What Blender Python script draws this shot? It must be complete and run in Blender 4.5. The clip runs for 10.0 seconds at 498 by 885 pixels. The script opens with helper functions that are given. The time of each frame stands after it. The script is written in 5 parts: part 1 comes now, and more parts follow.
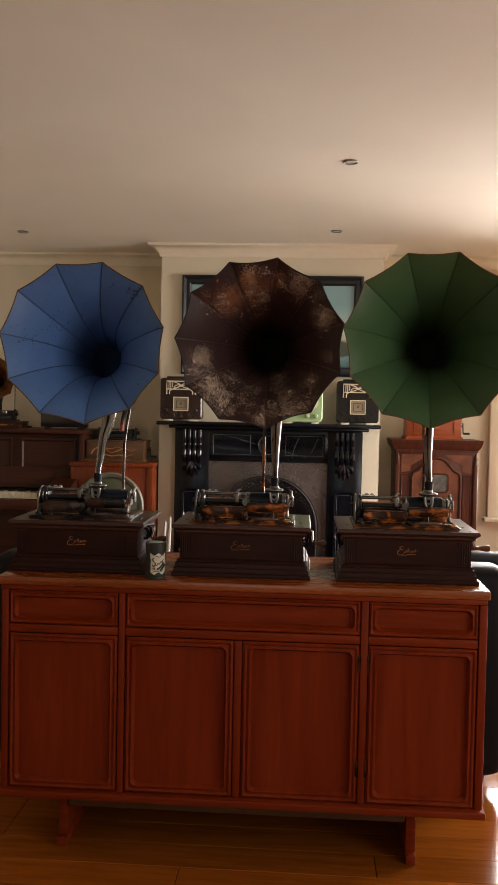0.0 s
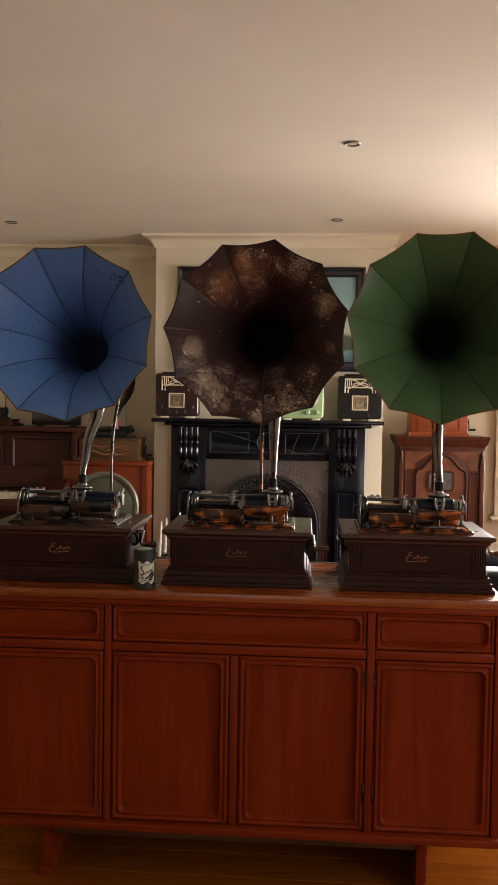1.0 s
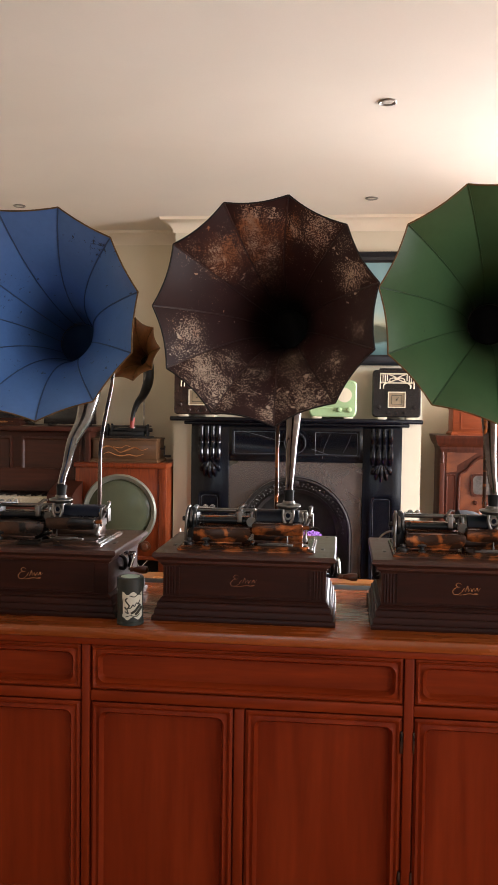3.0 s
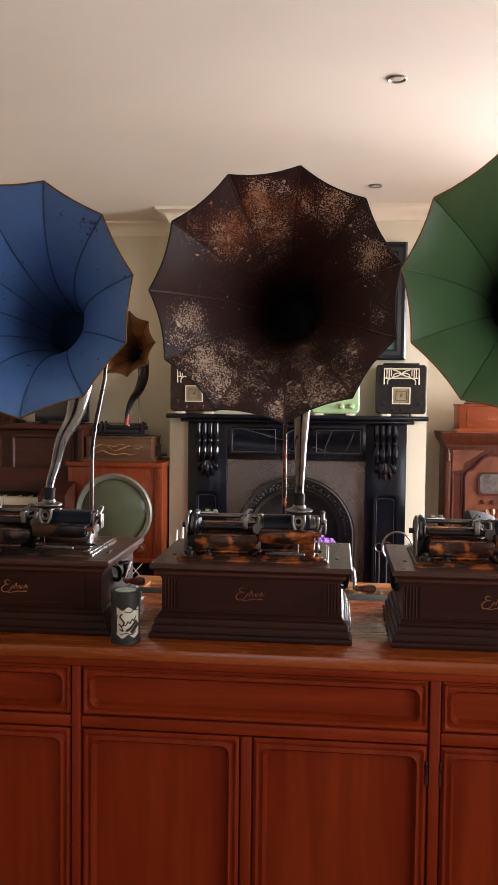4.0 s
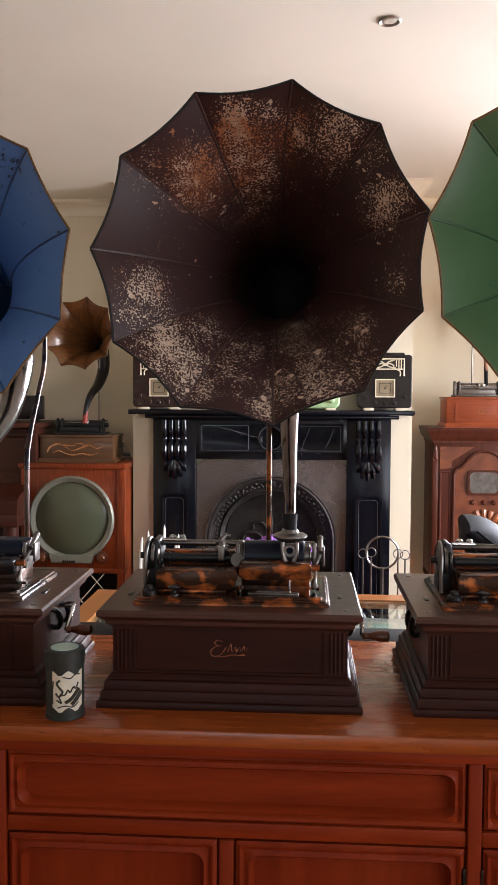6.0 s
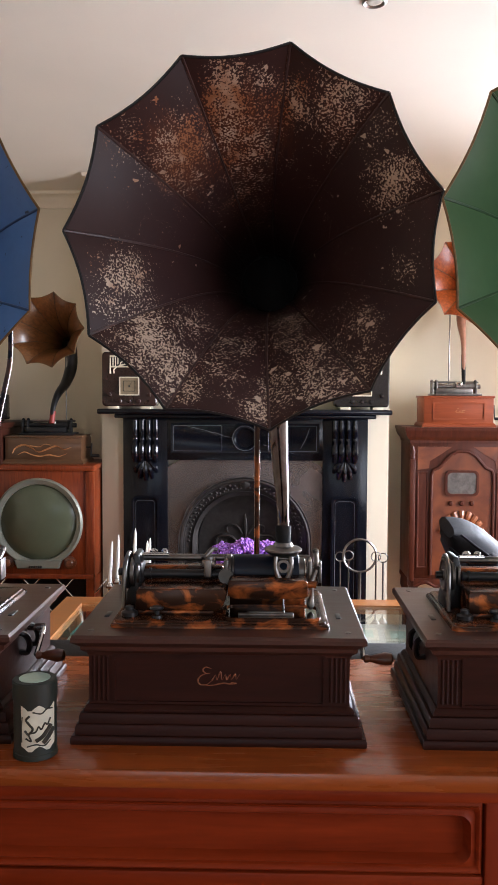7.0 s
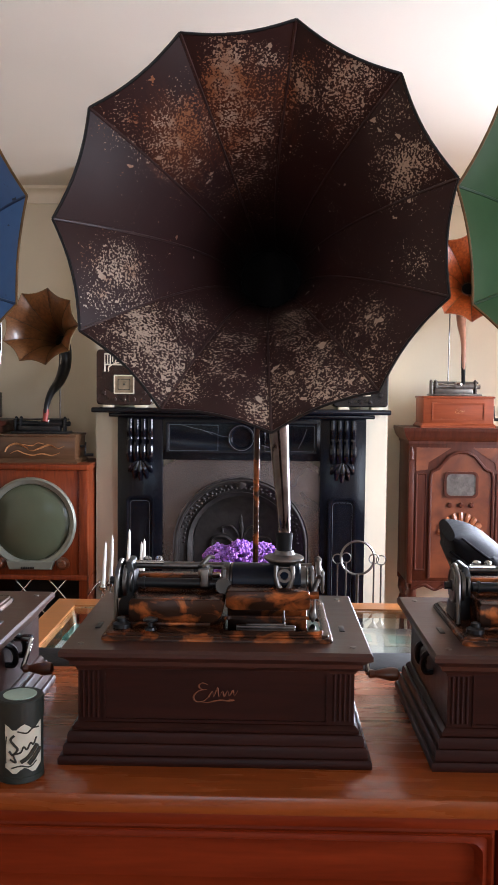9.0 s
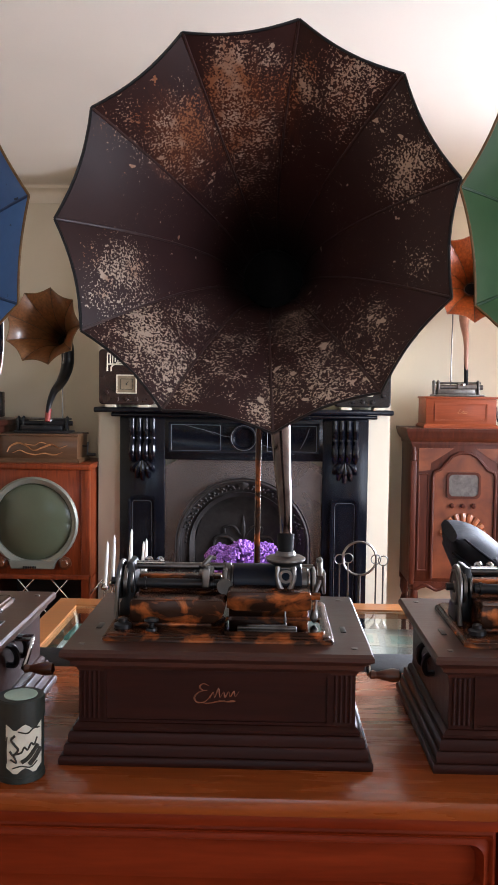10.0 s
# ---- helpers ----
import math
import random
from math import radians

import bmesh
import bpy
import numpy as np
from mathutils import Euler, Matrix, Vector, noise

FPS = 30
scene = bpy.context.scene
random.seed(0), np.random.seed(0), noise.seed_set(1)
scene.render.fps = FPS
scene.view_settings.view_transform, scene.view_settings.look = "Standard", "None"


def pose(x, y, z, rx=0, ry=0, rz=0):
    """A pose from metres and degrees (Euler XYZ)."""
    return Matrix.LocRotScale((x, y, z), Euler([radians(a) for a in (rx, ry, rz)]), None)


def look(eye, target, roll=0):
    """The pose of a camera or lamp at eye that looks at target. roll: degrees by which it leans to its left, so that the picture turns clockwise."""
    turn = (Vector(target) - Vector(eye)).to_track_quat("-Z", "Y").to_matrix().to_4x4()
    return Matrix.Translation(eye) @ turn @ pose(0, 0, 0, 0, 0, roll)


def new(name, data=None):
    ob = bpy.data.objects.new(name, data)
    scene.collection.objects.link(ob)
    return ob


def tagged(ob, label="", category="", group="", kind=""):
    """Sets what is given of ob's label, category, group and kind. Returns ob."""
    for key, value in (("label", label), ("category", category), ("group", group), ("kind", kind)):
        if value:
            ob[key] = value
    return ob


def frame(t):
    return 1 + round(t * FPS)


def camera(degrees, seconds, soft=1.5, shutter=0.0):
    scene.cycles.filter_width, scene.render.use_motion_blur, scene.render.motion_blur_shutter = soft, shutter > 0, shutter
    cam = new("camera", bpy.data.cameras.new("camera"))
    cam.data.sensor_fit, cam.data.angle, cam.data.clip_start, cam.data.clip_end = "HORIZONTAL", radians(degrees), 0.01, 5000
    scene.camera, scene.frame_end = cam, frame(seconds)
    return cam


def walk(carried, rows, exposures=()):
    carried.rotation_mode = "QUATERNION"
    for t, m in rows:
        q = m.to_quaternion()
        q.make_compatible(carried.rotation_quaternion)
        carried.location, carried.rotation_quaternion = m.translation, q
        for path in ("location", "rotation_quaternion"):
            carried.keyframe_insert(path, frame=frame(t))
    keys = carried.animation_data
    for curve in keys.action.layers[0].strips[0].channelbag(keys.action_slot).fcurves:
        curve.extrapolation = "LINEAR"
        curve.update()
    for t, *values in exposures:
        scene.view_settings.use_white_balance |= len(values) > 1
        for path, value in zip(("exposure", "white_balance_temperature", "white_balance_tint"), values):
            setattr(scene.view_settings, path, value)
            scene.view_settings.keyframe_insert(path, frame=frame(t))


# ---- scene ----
cam = camera(32.7, 10.0, soft=1.25)
METRES, EYE, TILT, LEAN, TURN = 1.5, 1.40, 0.0, 0.0, 3.7
ROWS = [
    (0.0, 0.0, 0.0, 0.0, 0.04, -2.2, -1.16),
    (0.5, -0.0039, 0.0376, -0.0068, -0.01, -2.29, -1.12),
    (1.0, 0.0084, 0.134, -0.0028, 0.05, -2.41, -0.9),
    (1.5, 0.0317, 0.2311, -0.0017, 0.71, -2.42, -0.72),
    (2.0, 0.0505, 0.2889, -0.0057, 1.8, -2.4, -0.72),
    (2.5, 0.0588, 0.3551, -0.0089, 2.36, -2.5, -0.77),
    (3.0, 0.0512, 0.4343, -0.0053, 2.53, -2.57, -0.79),
    (4.5, 0.0196, 0.6319, -0.012, 1.83, -2.86, -0.54),
    (5.0, 0.0148, 0.7215, -0.014, 1.49, -2.98, -0.42),
    (5.5, 0.0151, 0.7882, -0.0101, 0.98, -3.08, -0.31),
    (7.0, -0.0157, 0.9345, -0.0052, -2.25, -3.26, -0.24),
    (7.5, -0.0203, 0.9643, -0.0041, -2.74, -3.29, -0.28),
    (8.0, -0.0196, 0.9763, -0.0052, -2.73, -3.4, -0.36),
    (8.5, -0.0185, 0.9808, -0.0052, -2.61, -3.38, -0.49),
    (9.0, -0.0183, 0.9815, -0.0041, -2.55, -3.34, -0.57),
    (9.5, -0.018, 0.9825, -0.0039, -2.52, -3.36, -0.62),
    (10.0, -0.0174, 0.9827, -0.0035, -2.37, -3.35, -0.71),
]
LIGHT = [
    (0.0, -0.36, 6850, 12), (1.2, -0.32, 6900, 12), (1.6, -0.04, 6800, 12), (2.0, 0.40, 6550, 12), (3.0, 0.40, 6150, 12),
    (4.5, 0.24, 6050, 12), (5.5, 0.30, 5950, 12), (7.5, 0.37, 5500, 12), (10.0, 0.44, 5400, 12),
]
walk(cam, [(t, pose(0, 0, EYE, TILT, LEAN, TURN) @ pose(METRES * x, METRES * y, METRES * z, 90 + pitch, roll, yaw)) for t, x, y, z, yaw, pitch, roll in ROWS], LIGHT)

# ---- light ----
world = bpy.data.worlds.new("daylight")
scene.world = world
world.use_nodes = True
sky = world.node_tree.nodes.new("ShaderNodeTexSky")
sky.sky_type, sky.sun_disc = "NISHITA", False
sky.sun_elevation, sky.sun_rotation = radians(40), radians(60)
world.node_tree.links.new(sky.outputs[0], world.node_tree.nodes["Background"].inputs[0])
world.node_tree.nodes["Background"].inputs[1].default_value = 0.15


def daylight(name, at, to, w, h, power, colour, spread=180):
    lamp = bpy.data.lights.new(name, "AREA")
    lamp.shape, lamp.size, lamp.size_y, lamp.energy, lamp.color = "RECTANGLE", w, h, power, colour
    ob = new(name, lamp)
    lamp.spread = radians(spread)
    ob.matrix_world = look(at, to)


daylight("window_daylight_back", (1.975, 6.50, 1.45), (1.975, 0, 0.1), 1.05, 1.5, 140, (1.0, 0.97, 0.95), 124)
daylight("window_daylight_side", (2.86, 4.8, 1.45), (-2, 4.3, 0.1), 1.3, 1.5, 112, (1.0, 0.97, 0.95), 104)
daylight("window_daylight_behind", (-0.4, -2.36, 1.5), (-0.4, 4, 1.3), 2.0, 1.5, 7, (1.0, 0.97, 0.95))
daylight("window_daylight_near", (2.86, 0.6, 1.45), (-2, 0.9, 0.8), 2.0, 1.5, 52, (1.0, 0.97, 0.95))

# ---- materials ----


def mat(name, base, rough=0.5, metal=0.0, var=0.18, scale=6.0, stretch=(1, 1, 1), bump=0.1, fine=120.0, coat=0.0, other=None, mix=0.5, sharp=0.25, gloss=0.5):
    """A procedural surface: broad variation between base and other, fine grain in relief and gloss."""
    m = bpy.data.materials.new(name)
    m.use_nodes = True
    nt = m.node_tree
    N, L = nt.nodes, nt.links
    b = N["Principled BSDF"]
    tc, mp = N.new("ShaderNodeTexCoord"), N.new("ShaderNodeMapping")
    mp.inputs["Scale"].default_value = stretch
    L.new(tc.outputs["Object"], mp.inputs[0])
    n1 = N.new("ShaderNodeTexNoise")
    n1.inputs["Scale"].default_value, n1.inputs["Detail"].default_value = scale, 6
    n1.inputs["Distortion"].default_value = 0.6
    L.new(mp.outputs[0], n1.inputs["Vector"])
    r = N.new("ShaderNodeValToRGB")
    r.color_ramp.elements[0].position, r.color_ramp.elements[1].position = mix - sharp, mix + sharp
    lo = other or tuple(c * (1 - var) for c in base)
    hi = base if other else tuple(min(1, c * (1 + var)) for c in base)
    r.color_ramp.elements[0].color, r.color_ramp.elements[1].color = (*lo, 1), (*hi, 1)
    L.new(n1.outputs["Fac"], r.inputs[0])
    n2 = N.new("ShaderNodeTexNoise")
    n2.inputs["Scale"].default_value, n2.inputs["Detail"].default_value = fine, 4
    L.new(mp.outputs[0], n2.inputs["Vector"])
    mx = N.new("ShaderNodeMix")
    mx.data_type, mx.blend_type = "RGBA", "MULTIPLY"
    mx.inputs["Factor"].default_value = var
    L.new(r.outputs[0], mx.inputs["A"])
    L.new(n2.outputs["Fac"], mx.inputs["B"])
    L.new(mx.outputs["Result"], b.inputs["Base Color"])
    rr = N.new("ShaderNodeMapRange")
    rr.inputs["To Min"].default_value, rr.inputs["To Max"].default_value = max(0.02, rough * 0.75), min(1, rough * 1.25)
    L.new(n1.outputs["Fac"], rr.inputs["Value"])
    L.new(rr.outputs[0], b.inputs["Roughness"])
    b.inputs["Metallic"].default_value = metal
    b.inputs["Specular IOR Level"].default_value = gloss
    b.inputs["Coat Weight"].default_value, b.inputs["Coat Roughness"].default_value = coat, 0.12
    if bump:
        bp = N.new("ShaderNodeBump")
        bp.inputs["Strength"].default_value, bp.inputs["Distance"].default_value = bump, 0.002
        L.new(n2.outputs["Fac"], bp.inputs["Height"])
        L.new(bp.outputs[0], b.inputs["Normal"])
    return m


def wood(name, dark, light, axis="x", rough=0.4, coat=0.3, size=1.0, bump=0.08, gloss=0.35):
    s = {"x": (1.2, 14, 14), "y": (14, 1.2, 14), "z": (14, 14, 1.2)}[axis]
    return mat(name, light, rough, other=dark, scale=3.0 * size, stretch=s, fine=14 * size, var=0.3, bump=bump, coat=coat, sharp=0.3, gloss=gloss)


M = {}
M["wall"] = mat("cream_wall_paint", (0.66, 0.59, 0.45), 0.85, var=0.05, scale=2, bump=0.05, fine=220)
M["ceiling"] = mat("white_ceiling_paint", (0.71, 0.65, 0.55), 0.9, var=0.04, scale=1.5, bump=0.04, fine=160)
M["trim"] = mat("cream_gloss_trim", (0.74, 0.66, 0.52), 0.5, var=0.05, bump=0.03)
M["redwood_x"] = wood("red_mahogany_long", (0.150, 0.0158, 0.0026), (0.280, 0.0375, 0.0058), "x", 0.44, 0.0, gloss=0.13)
M["redwood_z"] = wood("red_mahogany_upright", (0.150, 0.0152, 0.0026), (0.260, 0.0338, 0.0058), "z", 0.44, 0.0, 0.45, gloss=0.13)
# same mahogany, lighter and more orange: window reflection put into the colour
M["redwood_sheen_top"] = wood("red_mahogany_top_with_sheen", (0.19, 0.036, 0.005), (0.36, 0.085, 0.013), "x", 0.27, 0.35, bump=0.015, gloss=0.5)
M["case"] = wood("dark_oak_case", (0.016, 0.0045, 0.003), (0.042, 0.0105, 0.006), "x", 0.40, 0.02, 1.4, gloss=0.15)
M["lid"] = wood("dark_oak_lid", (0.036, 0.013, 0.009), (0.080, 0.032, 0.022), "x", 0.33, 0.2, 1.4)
M["floor"] = wood("honey_floorboard", (0.27, 0.066, 0.006), (0.44, 0.125, 0.014), "x", 0.15, 0.35)
M["black_iron"] = mat("black_japanned_iron", (0.012, 0.012, 0.013), 0.35, 0.3, bump=0.06)
M["nickel"] = mat("worn_nickel", (0.55, 0.54, 0.52), 0.25, 1.0, var=0.25, scale=30, bump=0.04)
M["dull_nickel"] = mat("tarnished_nickel", (0.215, 0.20, 0.185), 0.38, 1.0, var=0.35, scale=40, bump=0.05)
M["copper"] = mat("oxidised_copper", (0.43, 0.120, 0.026), 0.24, 0.5, other=(0.040, 0.017, 0.009), scale=26, stretch=(1, 1, 1.5), sharp=0.08, mix=0.58, fine=300, bump=0.02, gloss=0.3)
M["dark_copper"] = mat("darkened_bronze", (0.11, 0.060, 0.040), 0.28, 0.75, other=(0.016, 0.014, 0.014), scale=14, sharp=0.1, fine=300, bump=0.03)
M["tray"] = mat("polished_nickel_tray", (0.30, 0.29, 0.27), 0.09, 1.0, var=0.25, scale=40, bump=0.02)
M["rubber"] = mat("black_rubber", (0.009, 0.0085, 0.0085), 0.6, var=0.2, bump=0.05, gloss=0.15)
M["red_rubber"] = mat("perished_red_rubber", (0.26, 0.030, 0.018), 0.55, var=0.2, bump=0.05)
M["record"] = mat("blue_black_celluloid", (0.006, 0.009, 0.017), 0.38, var=0.1, bump=0.05, fine=500, gloss=0.25)
M["gold"] = mat("faded_gold_leaf", (0.44, 0.19, 0.065), 0.5, 0.2, var=0.35, scale=120)
M["dim_gold"] = mat("rubbed_gold_leaf", (0.26, 0.090, 0.035), 0.55, 0.1, var=0.4, scale=120)
M["marble"] = mat("black_marble", (0.004, 0.0045, 0.008), 0.20, var=0.4, scale=5, bump=0.01, coat=0.05, gloss=0.28)
M["cast_iron"] = mat("blackleaded_cast_iron", (0.042, 0.036, 0.033), 0.46, 0.6, var=0.35, scale=25, bump=0.12)
M["slate"] = mat("burnished_insert_plate", (0.29, 0.24, 0.22), 0.26, 0.75, var=0.25, other=(0.19, 0.155, 0.14), scale=3, bump=0.05)
M["leather"] = mat("black_leather", (0.009, 0.009, 0.010), 0.52, var=0.25, scale=30, bump=0.25, fine=260, gloss=0.14)
M["piano"] = wood("dark_walnut_piano", (0.024, 0.006, 0.003), (0.062, 0.016, 0.008), "x", 0.40, 0.06, gloss=0.22)
M["ivory"] = mat("yellowed_ivory", (0.62, 0.55, 0.42), 0.4, var=0.08, bump=0.02)
M["tvwood"] = wood("striped_orange_mahogany", (0.085, 0.012, 0.003), (0.25, 0.045, 0.008), "z", 0.38, 0.12, 2.2, gloss=0.22)
M["radiowood"] = wood("walnut_console", (0.036, 0.0085, 0.0045), (0.092, 0.022, 0.009), "z", 0.4, 0.15, gloss=0.22)
M["burl"] = mat("burl_walnut_veneer", (0.20, 0.054, 0.015), 0.35, other=(0.062, 0.0145, 0.0065), scale=9, coat=0.25, bump=0.03)
M["shell"] = mat("orange_carved_walnut", (0.25, 0.078, 0.024), 0.38, var=0.3, scale=30, bump=0.05)
M["redbox"] = wood("red_mahogany_box", (0.20, 0.040, 0.012), (0.32, 0.070, 0.020), "x", 0.42, 0.1, gloss=0.25)
M["oakbox"] = wood("brown_oak_box", (0.060, 0.026, 0.010), (0.12, 0.055, 0.022), "x", 0.42, 0.3)
M["pine"] = wood("orange_pine", (0.34, 0.12, 0.03), (0.50, 0.20, 0.06), "x", 0.35, 0.4)
M["bezel"] = mat("sage_metal_bezel", (0.19, 0.19, 0.15), 0.4, 0.35, var=0.12)
M["crt"] = mat("grey_green_screen", (0.074, 0.082, 0.048), 0.25, var=0.1, bump=0.0, coat=0.2, gloss=0.3)
M["bakelite"] = mat("black_bakelite", (0.012, 0.009, 0.009), 0.25, var=0.2, bump=0.02)
M["brown_bakelite"] = mat("brown_bakelite", (0.030, 0.012, 0.009), 0.28, var=0.3, bump=0.02)
M["green_bakelite"] = mat("pale_green_bakelite", (0.34, 0.48, 0.25), 0.35, var=0.12, bump=0.02)
M["cream"] = mat("cream_plastic_fretwork", (0.68, 0.60, 0.45), 0.5, var=0.08, bump=0.02)
M["dial"] = mat("yellowed_dial_paper", (0.30, 0.23, 0.14), 0.4, other=(0.20, 0.15, 0.09), scale=40, bump=0.0)
M["frame"] = mat("black_picture_frame", (0.010, 0.013, 0.018), 0.3, var=0.3, bump=0.04)
M["candle"] = mat("white_candle_wax", (0.80, 0.78, 0.72), 0.5, var=0.05, bump=0.02)
M["flower"] = mat("purple_petals", (0.32, 0.10, 0.56), 0.6, other=(0.55, 0.30, 0.80), scale=60, bump=0.2)
M["leaf"] = mat("dull_green_leaf", (0.06, 0.10, 0.03), 0.6, bump=0.1)
M["can"] = mat("black_green_card", (0.016, 0.020, 0.014), 0.55, var=0.3, scale=30, bump=0.1)
M["label"] = mat("cream_paper_label", (0.62, 0.60, 0.48), 0.6, var=0.12, scale=40, bump=0.03)
M["linen"] = mat("pale_grey_linen", (0.46, 0.48, 0.45), 0.8, var=0.08, scale=20, bump=0.2, fine=300)
M["mint"] = mat("mint_paper_disc", (0.42, 0.56, 0.46), 0.6, var=0.15, scale=40, bump=0.03)
M["ink"] = mat("dark_ink", (0.03, 0.028, 0.018), 0.6, bump=0.0)
M["handle"] = wood("turned_beech_handle", (0.07, 0.018, 0.006), (0.17, 0.048, 0.014), "x", 0.3, 0.4, 3)
M["lamp_metal"] = mat("brushed_steel_ring", (0.36, 0.34, 0.31), 0.4, 1.0, var=0.1)
M["lamp_glass"] = mat("frosted_lamp_glass", (0.62, 0.58, 0.50), 0.3, bump=0.0)
# firebox soot; also the dark that is put into horn throats as shade
M["soot_and_shade"] = mat("sooty_firebrick_and_throat_shade", (0.030, 0.024, 0.020), 0.9, var=0.4, scale=20, bump=0.3)
M["teal"] = mat("teal_book_cloth", (0.10, 0.30, 0.26), 0.6, bump=0.05)
M["pink"] = mat("rose_book_cloth", (0.42, 0.13, 0.14), 0.6, bump=0.05)
M["steel"] = mat("dark_steel", (0.16, 0.15, 0.14), 0.35, 1.0, var=0.2, bump=0.04)


def glass(name, tint=(0.9, 0.95, 0.92)):
    m = bpy.data.materials.new(name)
    m.use_nodes = True
    b = m.node_tree.nodes["Principled BSDF"]
    b.inputs["Base Color"].default_value = (*tint, 1)
    b.inputs["Roughness"].default_value, b.inputs["Transmission Weight"].default_value, b.inputs["IOR"].default_value = 0.02, 1.0, 1.45
    return m


M["glass"] = glass("table_glass")


def horn_paint(name, base, chip, chip_amount, rust=None, rough=0.38, speckle=270.0, bias=None, stain=None):
    """Enamel on sheet metal, flaked off in clouds of small chips; bias adds where the flaking gathers, and stain where rust shows through in streaks that run to the throat: rows of x, z, reach, weight."""
    m = mat(name, base, rough, var=0.14, scale=5, bump=0.05, fine=90, gloss=0.3)
    nt = m.node_tree
    N, L = nt.nodes, nt.links
    b = N["Principled BSDF"]
    old = b.inputs["Base Color"].links[0].from_socket
    place = N.new("ShaderNodeNewGeometry").outputs["Position"]
    cloud = N.new("ShaderNodeTexNoise")
    cloud.inputs["Scale"].default_value, cloud.inputs["Detail"].default_value = 9, 3
    L.new(place, cloud.inputs["Vector"])
    total = cloud.outputs["Fac"]

    def patches(start, rows):
        for x, z, reach, weight in rows:
            d = N.new("ShaderNodeVectorMath")
            d.operation = "MULTIPLY"
            d.inputs[1].default_value = (1, 0, 1)
            L.new(place, d.inputs[0])
            e = N.new("ShaderNodeVectorMath")
            e.operation = "DISTANCE"
            e.inputs[1].default_value = (x, 0, z)
            L.new(d.outputs[0], e.inputs[0])
            g = N.new("ShaderNodeMapRange")
            g.interpolation_type = "SMOOTHSTEP"
            g.inputs["From Min"].default_value, g.inputs["From Max"].default_value = 0, reach
            g.inputs["To Min"].default_value, g.inputs["To Max"].default_value = weight, 0
            L.new(e.outputs["Value"], g.inputs["Value"])
            if start is None:
                start = g.outputs[0]
                continue
            a = N.new("ShaderNodeMath")
            a.operation = "SMOOTH_MAX"
            a.inputs[2].default_value = 0.06
            L.new(start, a.inputs[0])
            L.new(g.outputs[0], a.inputs[1])
            start = a.outputs[0]
        return start

    if bias:
        calm = N.new("ShaderNodeMath")
        calm.operation = "MULTIPLY_ADD"
        calm.inputs[1].default_value = 0.5
        L.new(total, calm.inputs[0])
        L.new(patches(None, bias), calm.inputs[2])
        total = calm.outputs[0]
    clump = N.new("ShaderNodeTexNoise")
    clump.inputs["Scale"].default_value, clump.inputs["Detail"].default_value = 42, 2
    L.new(place, clump.inputs["Vector"])
    uneven = N.new("ShaderNodeMath")
    uneven.operation = "MULTIPLY_ADD"
    uneven.inputs[1].default_value = 0.36
    L.new(clump.outputs["Fac"], uneven.inputs[0])
    lower = N.new("ShaderNodeMath")
    lower.inputs[1].default_value = 0.07 if bias else -0.18
    L.new(total, lower.inputs[0])
    L.new(lower.outputs[0], uneven.inputs[2])
    total = uneven.outputs[0]
    if stain:
        rust_tone, (cx, cz), rows = stain
        apart = N.new("ShaderNodeSeparateXYZ")
        L.new(place, apart.inputs[0])
        away = []
        for axis, c in (("X", cx), ("Z", cz)):
            sub = N.new("ShaderNodeMath")
            sub.operation = "SUBTRACT"
            sub.inputs[1].default_value = c
            L.new(apart.outputs[axis], sub.inputs[0])
            away.append(sub.outputs[0])
        angle = N.new("ShaderNodeMath")
        angle.operation = "ARCTAN2"
        L.new(away[0], angle.inputs[0])
        L.new(away[1], angle.inputs[1])
        comb = N.new("ShaderNodeCombineXYZ")
        L.new(angle.outputs[0], comb.inputs[0])
        L.new(apart.outputs["Y"], comb.inputs[1])
        streak = N.new("ShaderNodeTexNoise")
        streak.inputs["Scale"].default_value, streak.inputs["Detail"].default_value = 21, 6
        streak.inputs["Roughness"].default_value = 0.65
        L.new(comb.outputs[0], streak.inputs["Vector"])
        show = N.new("ShaderNodeMath")
        L.new(streak.outputs["Fac"], show.inputs[0])
        L.new(patches(None, rows), show.inputs[1])
        soft = N.new("ShaderNodeMapRange")
        soft.inputs["From Min"].default_value, soft.inputs["From Max"].default_value = 0.80, 1.30
        soft.inputs["To Max"].default_value = 0.7
        L.new(show.outputs[0], soft.inputs["Value"])
        tint = N.new("ShaderNodeMix")
        tint.data_type = "RGBA"
        tint.inputs["B"].default_value = (*rust_tone, 1)
        L.new(soft.outputs[0], tint.inputs["Factor"])
        L.new(old, tint.inputs["A"])
        old = tint.outputs["Result"]
    spots = N.new("ShaderNodeTexNoise")
    spots.inputs["Scale"].default_value, spots.inputs["Detail"].default_value, spots.inputs["Roughness"].default_value = speckle, 5, 0.62
    L.new(place, spots.inputs["Vector"])
    crisp = N.new("ShaderNodeMath")
    crisp.operation = "MULTIPLY_ADD"
    crisp.inputs[1].default_value, crisp.inputs[2].default_value = 1.8, -0.4
    L.new(spots.outputs["Fac"], crisp.inputs[0])
    s = N.new("ShaderNodeMath")
    L.new(total, s.inputs[0])
    L.new(crisp.outputs[0], s.inputs[1])
    th = N.new("ShaderNodeMapRange")
    th.inputs["From Min"].default_value, th.inputs["From Max"].default_value = 1.405 - chip_amount, 1.44 - chip_amount
    L.new(s.outputs[0], th.inputs["Value"])
    tone = N.new("ShaderNodeValToRGB")
    tone.color_ramp.elements[0].color, tone.color_ramp.elements[1].color = (*(rust or chip), 1), (*chip, 1)
    tone.color_ramp.elements[0].position, tone.color_ramp.elements[1].position = 0.36, 0.66
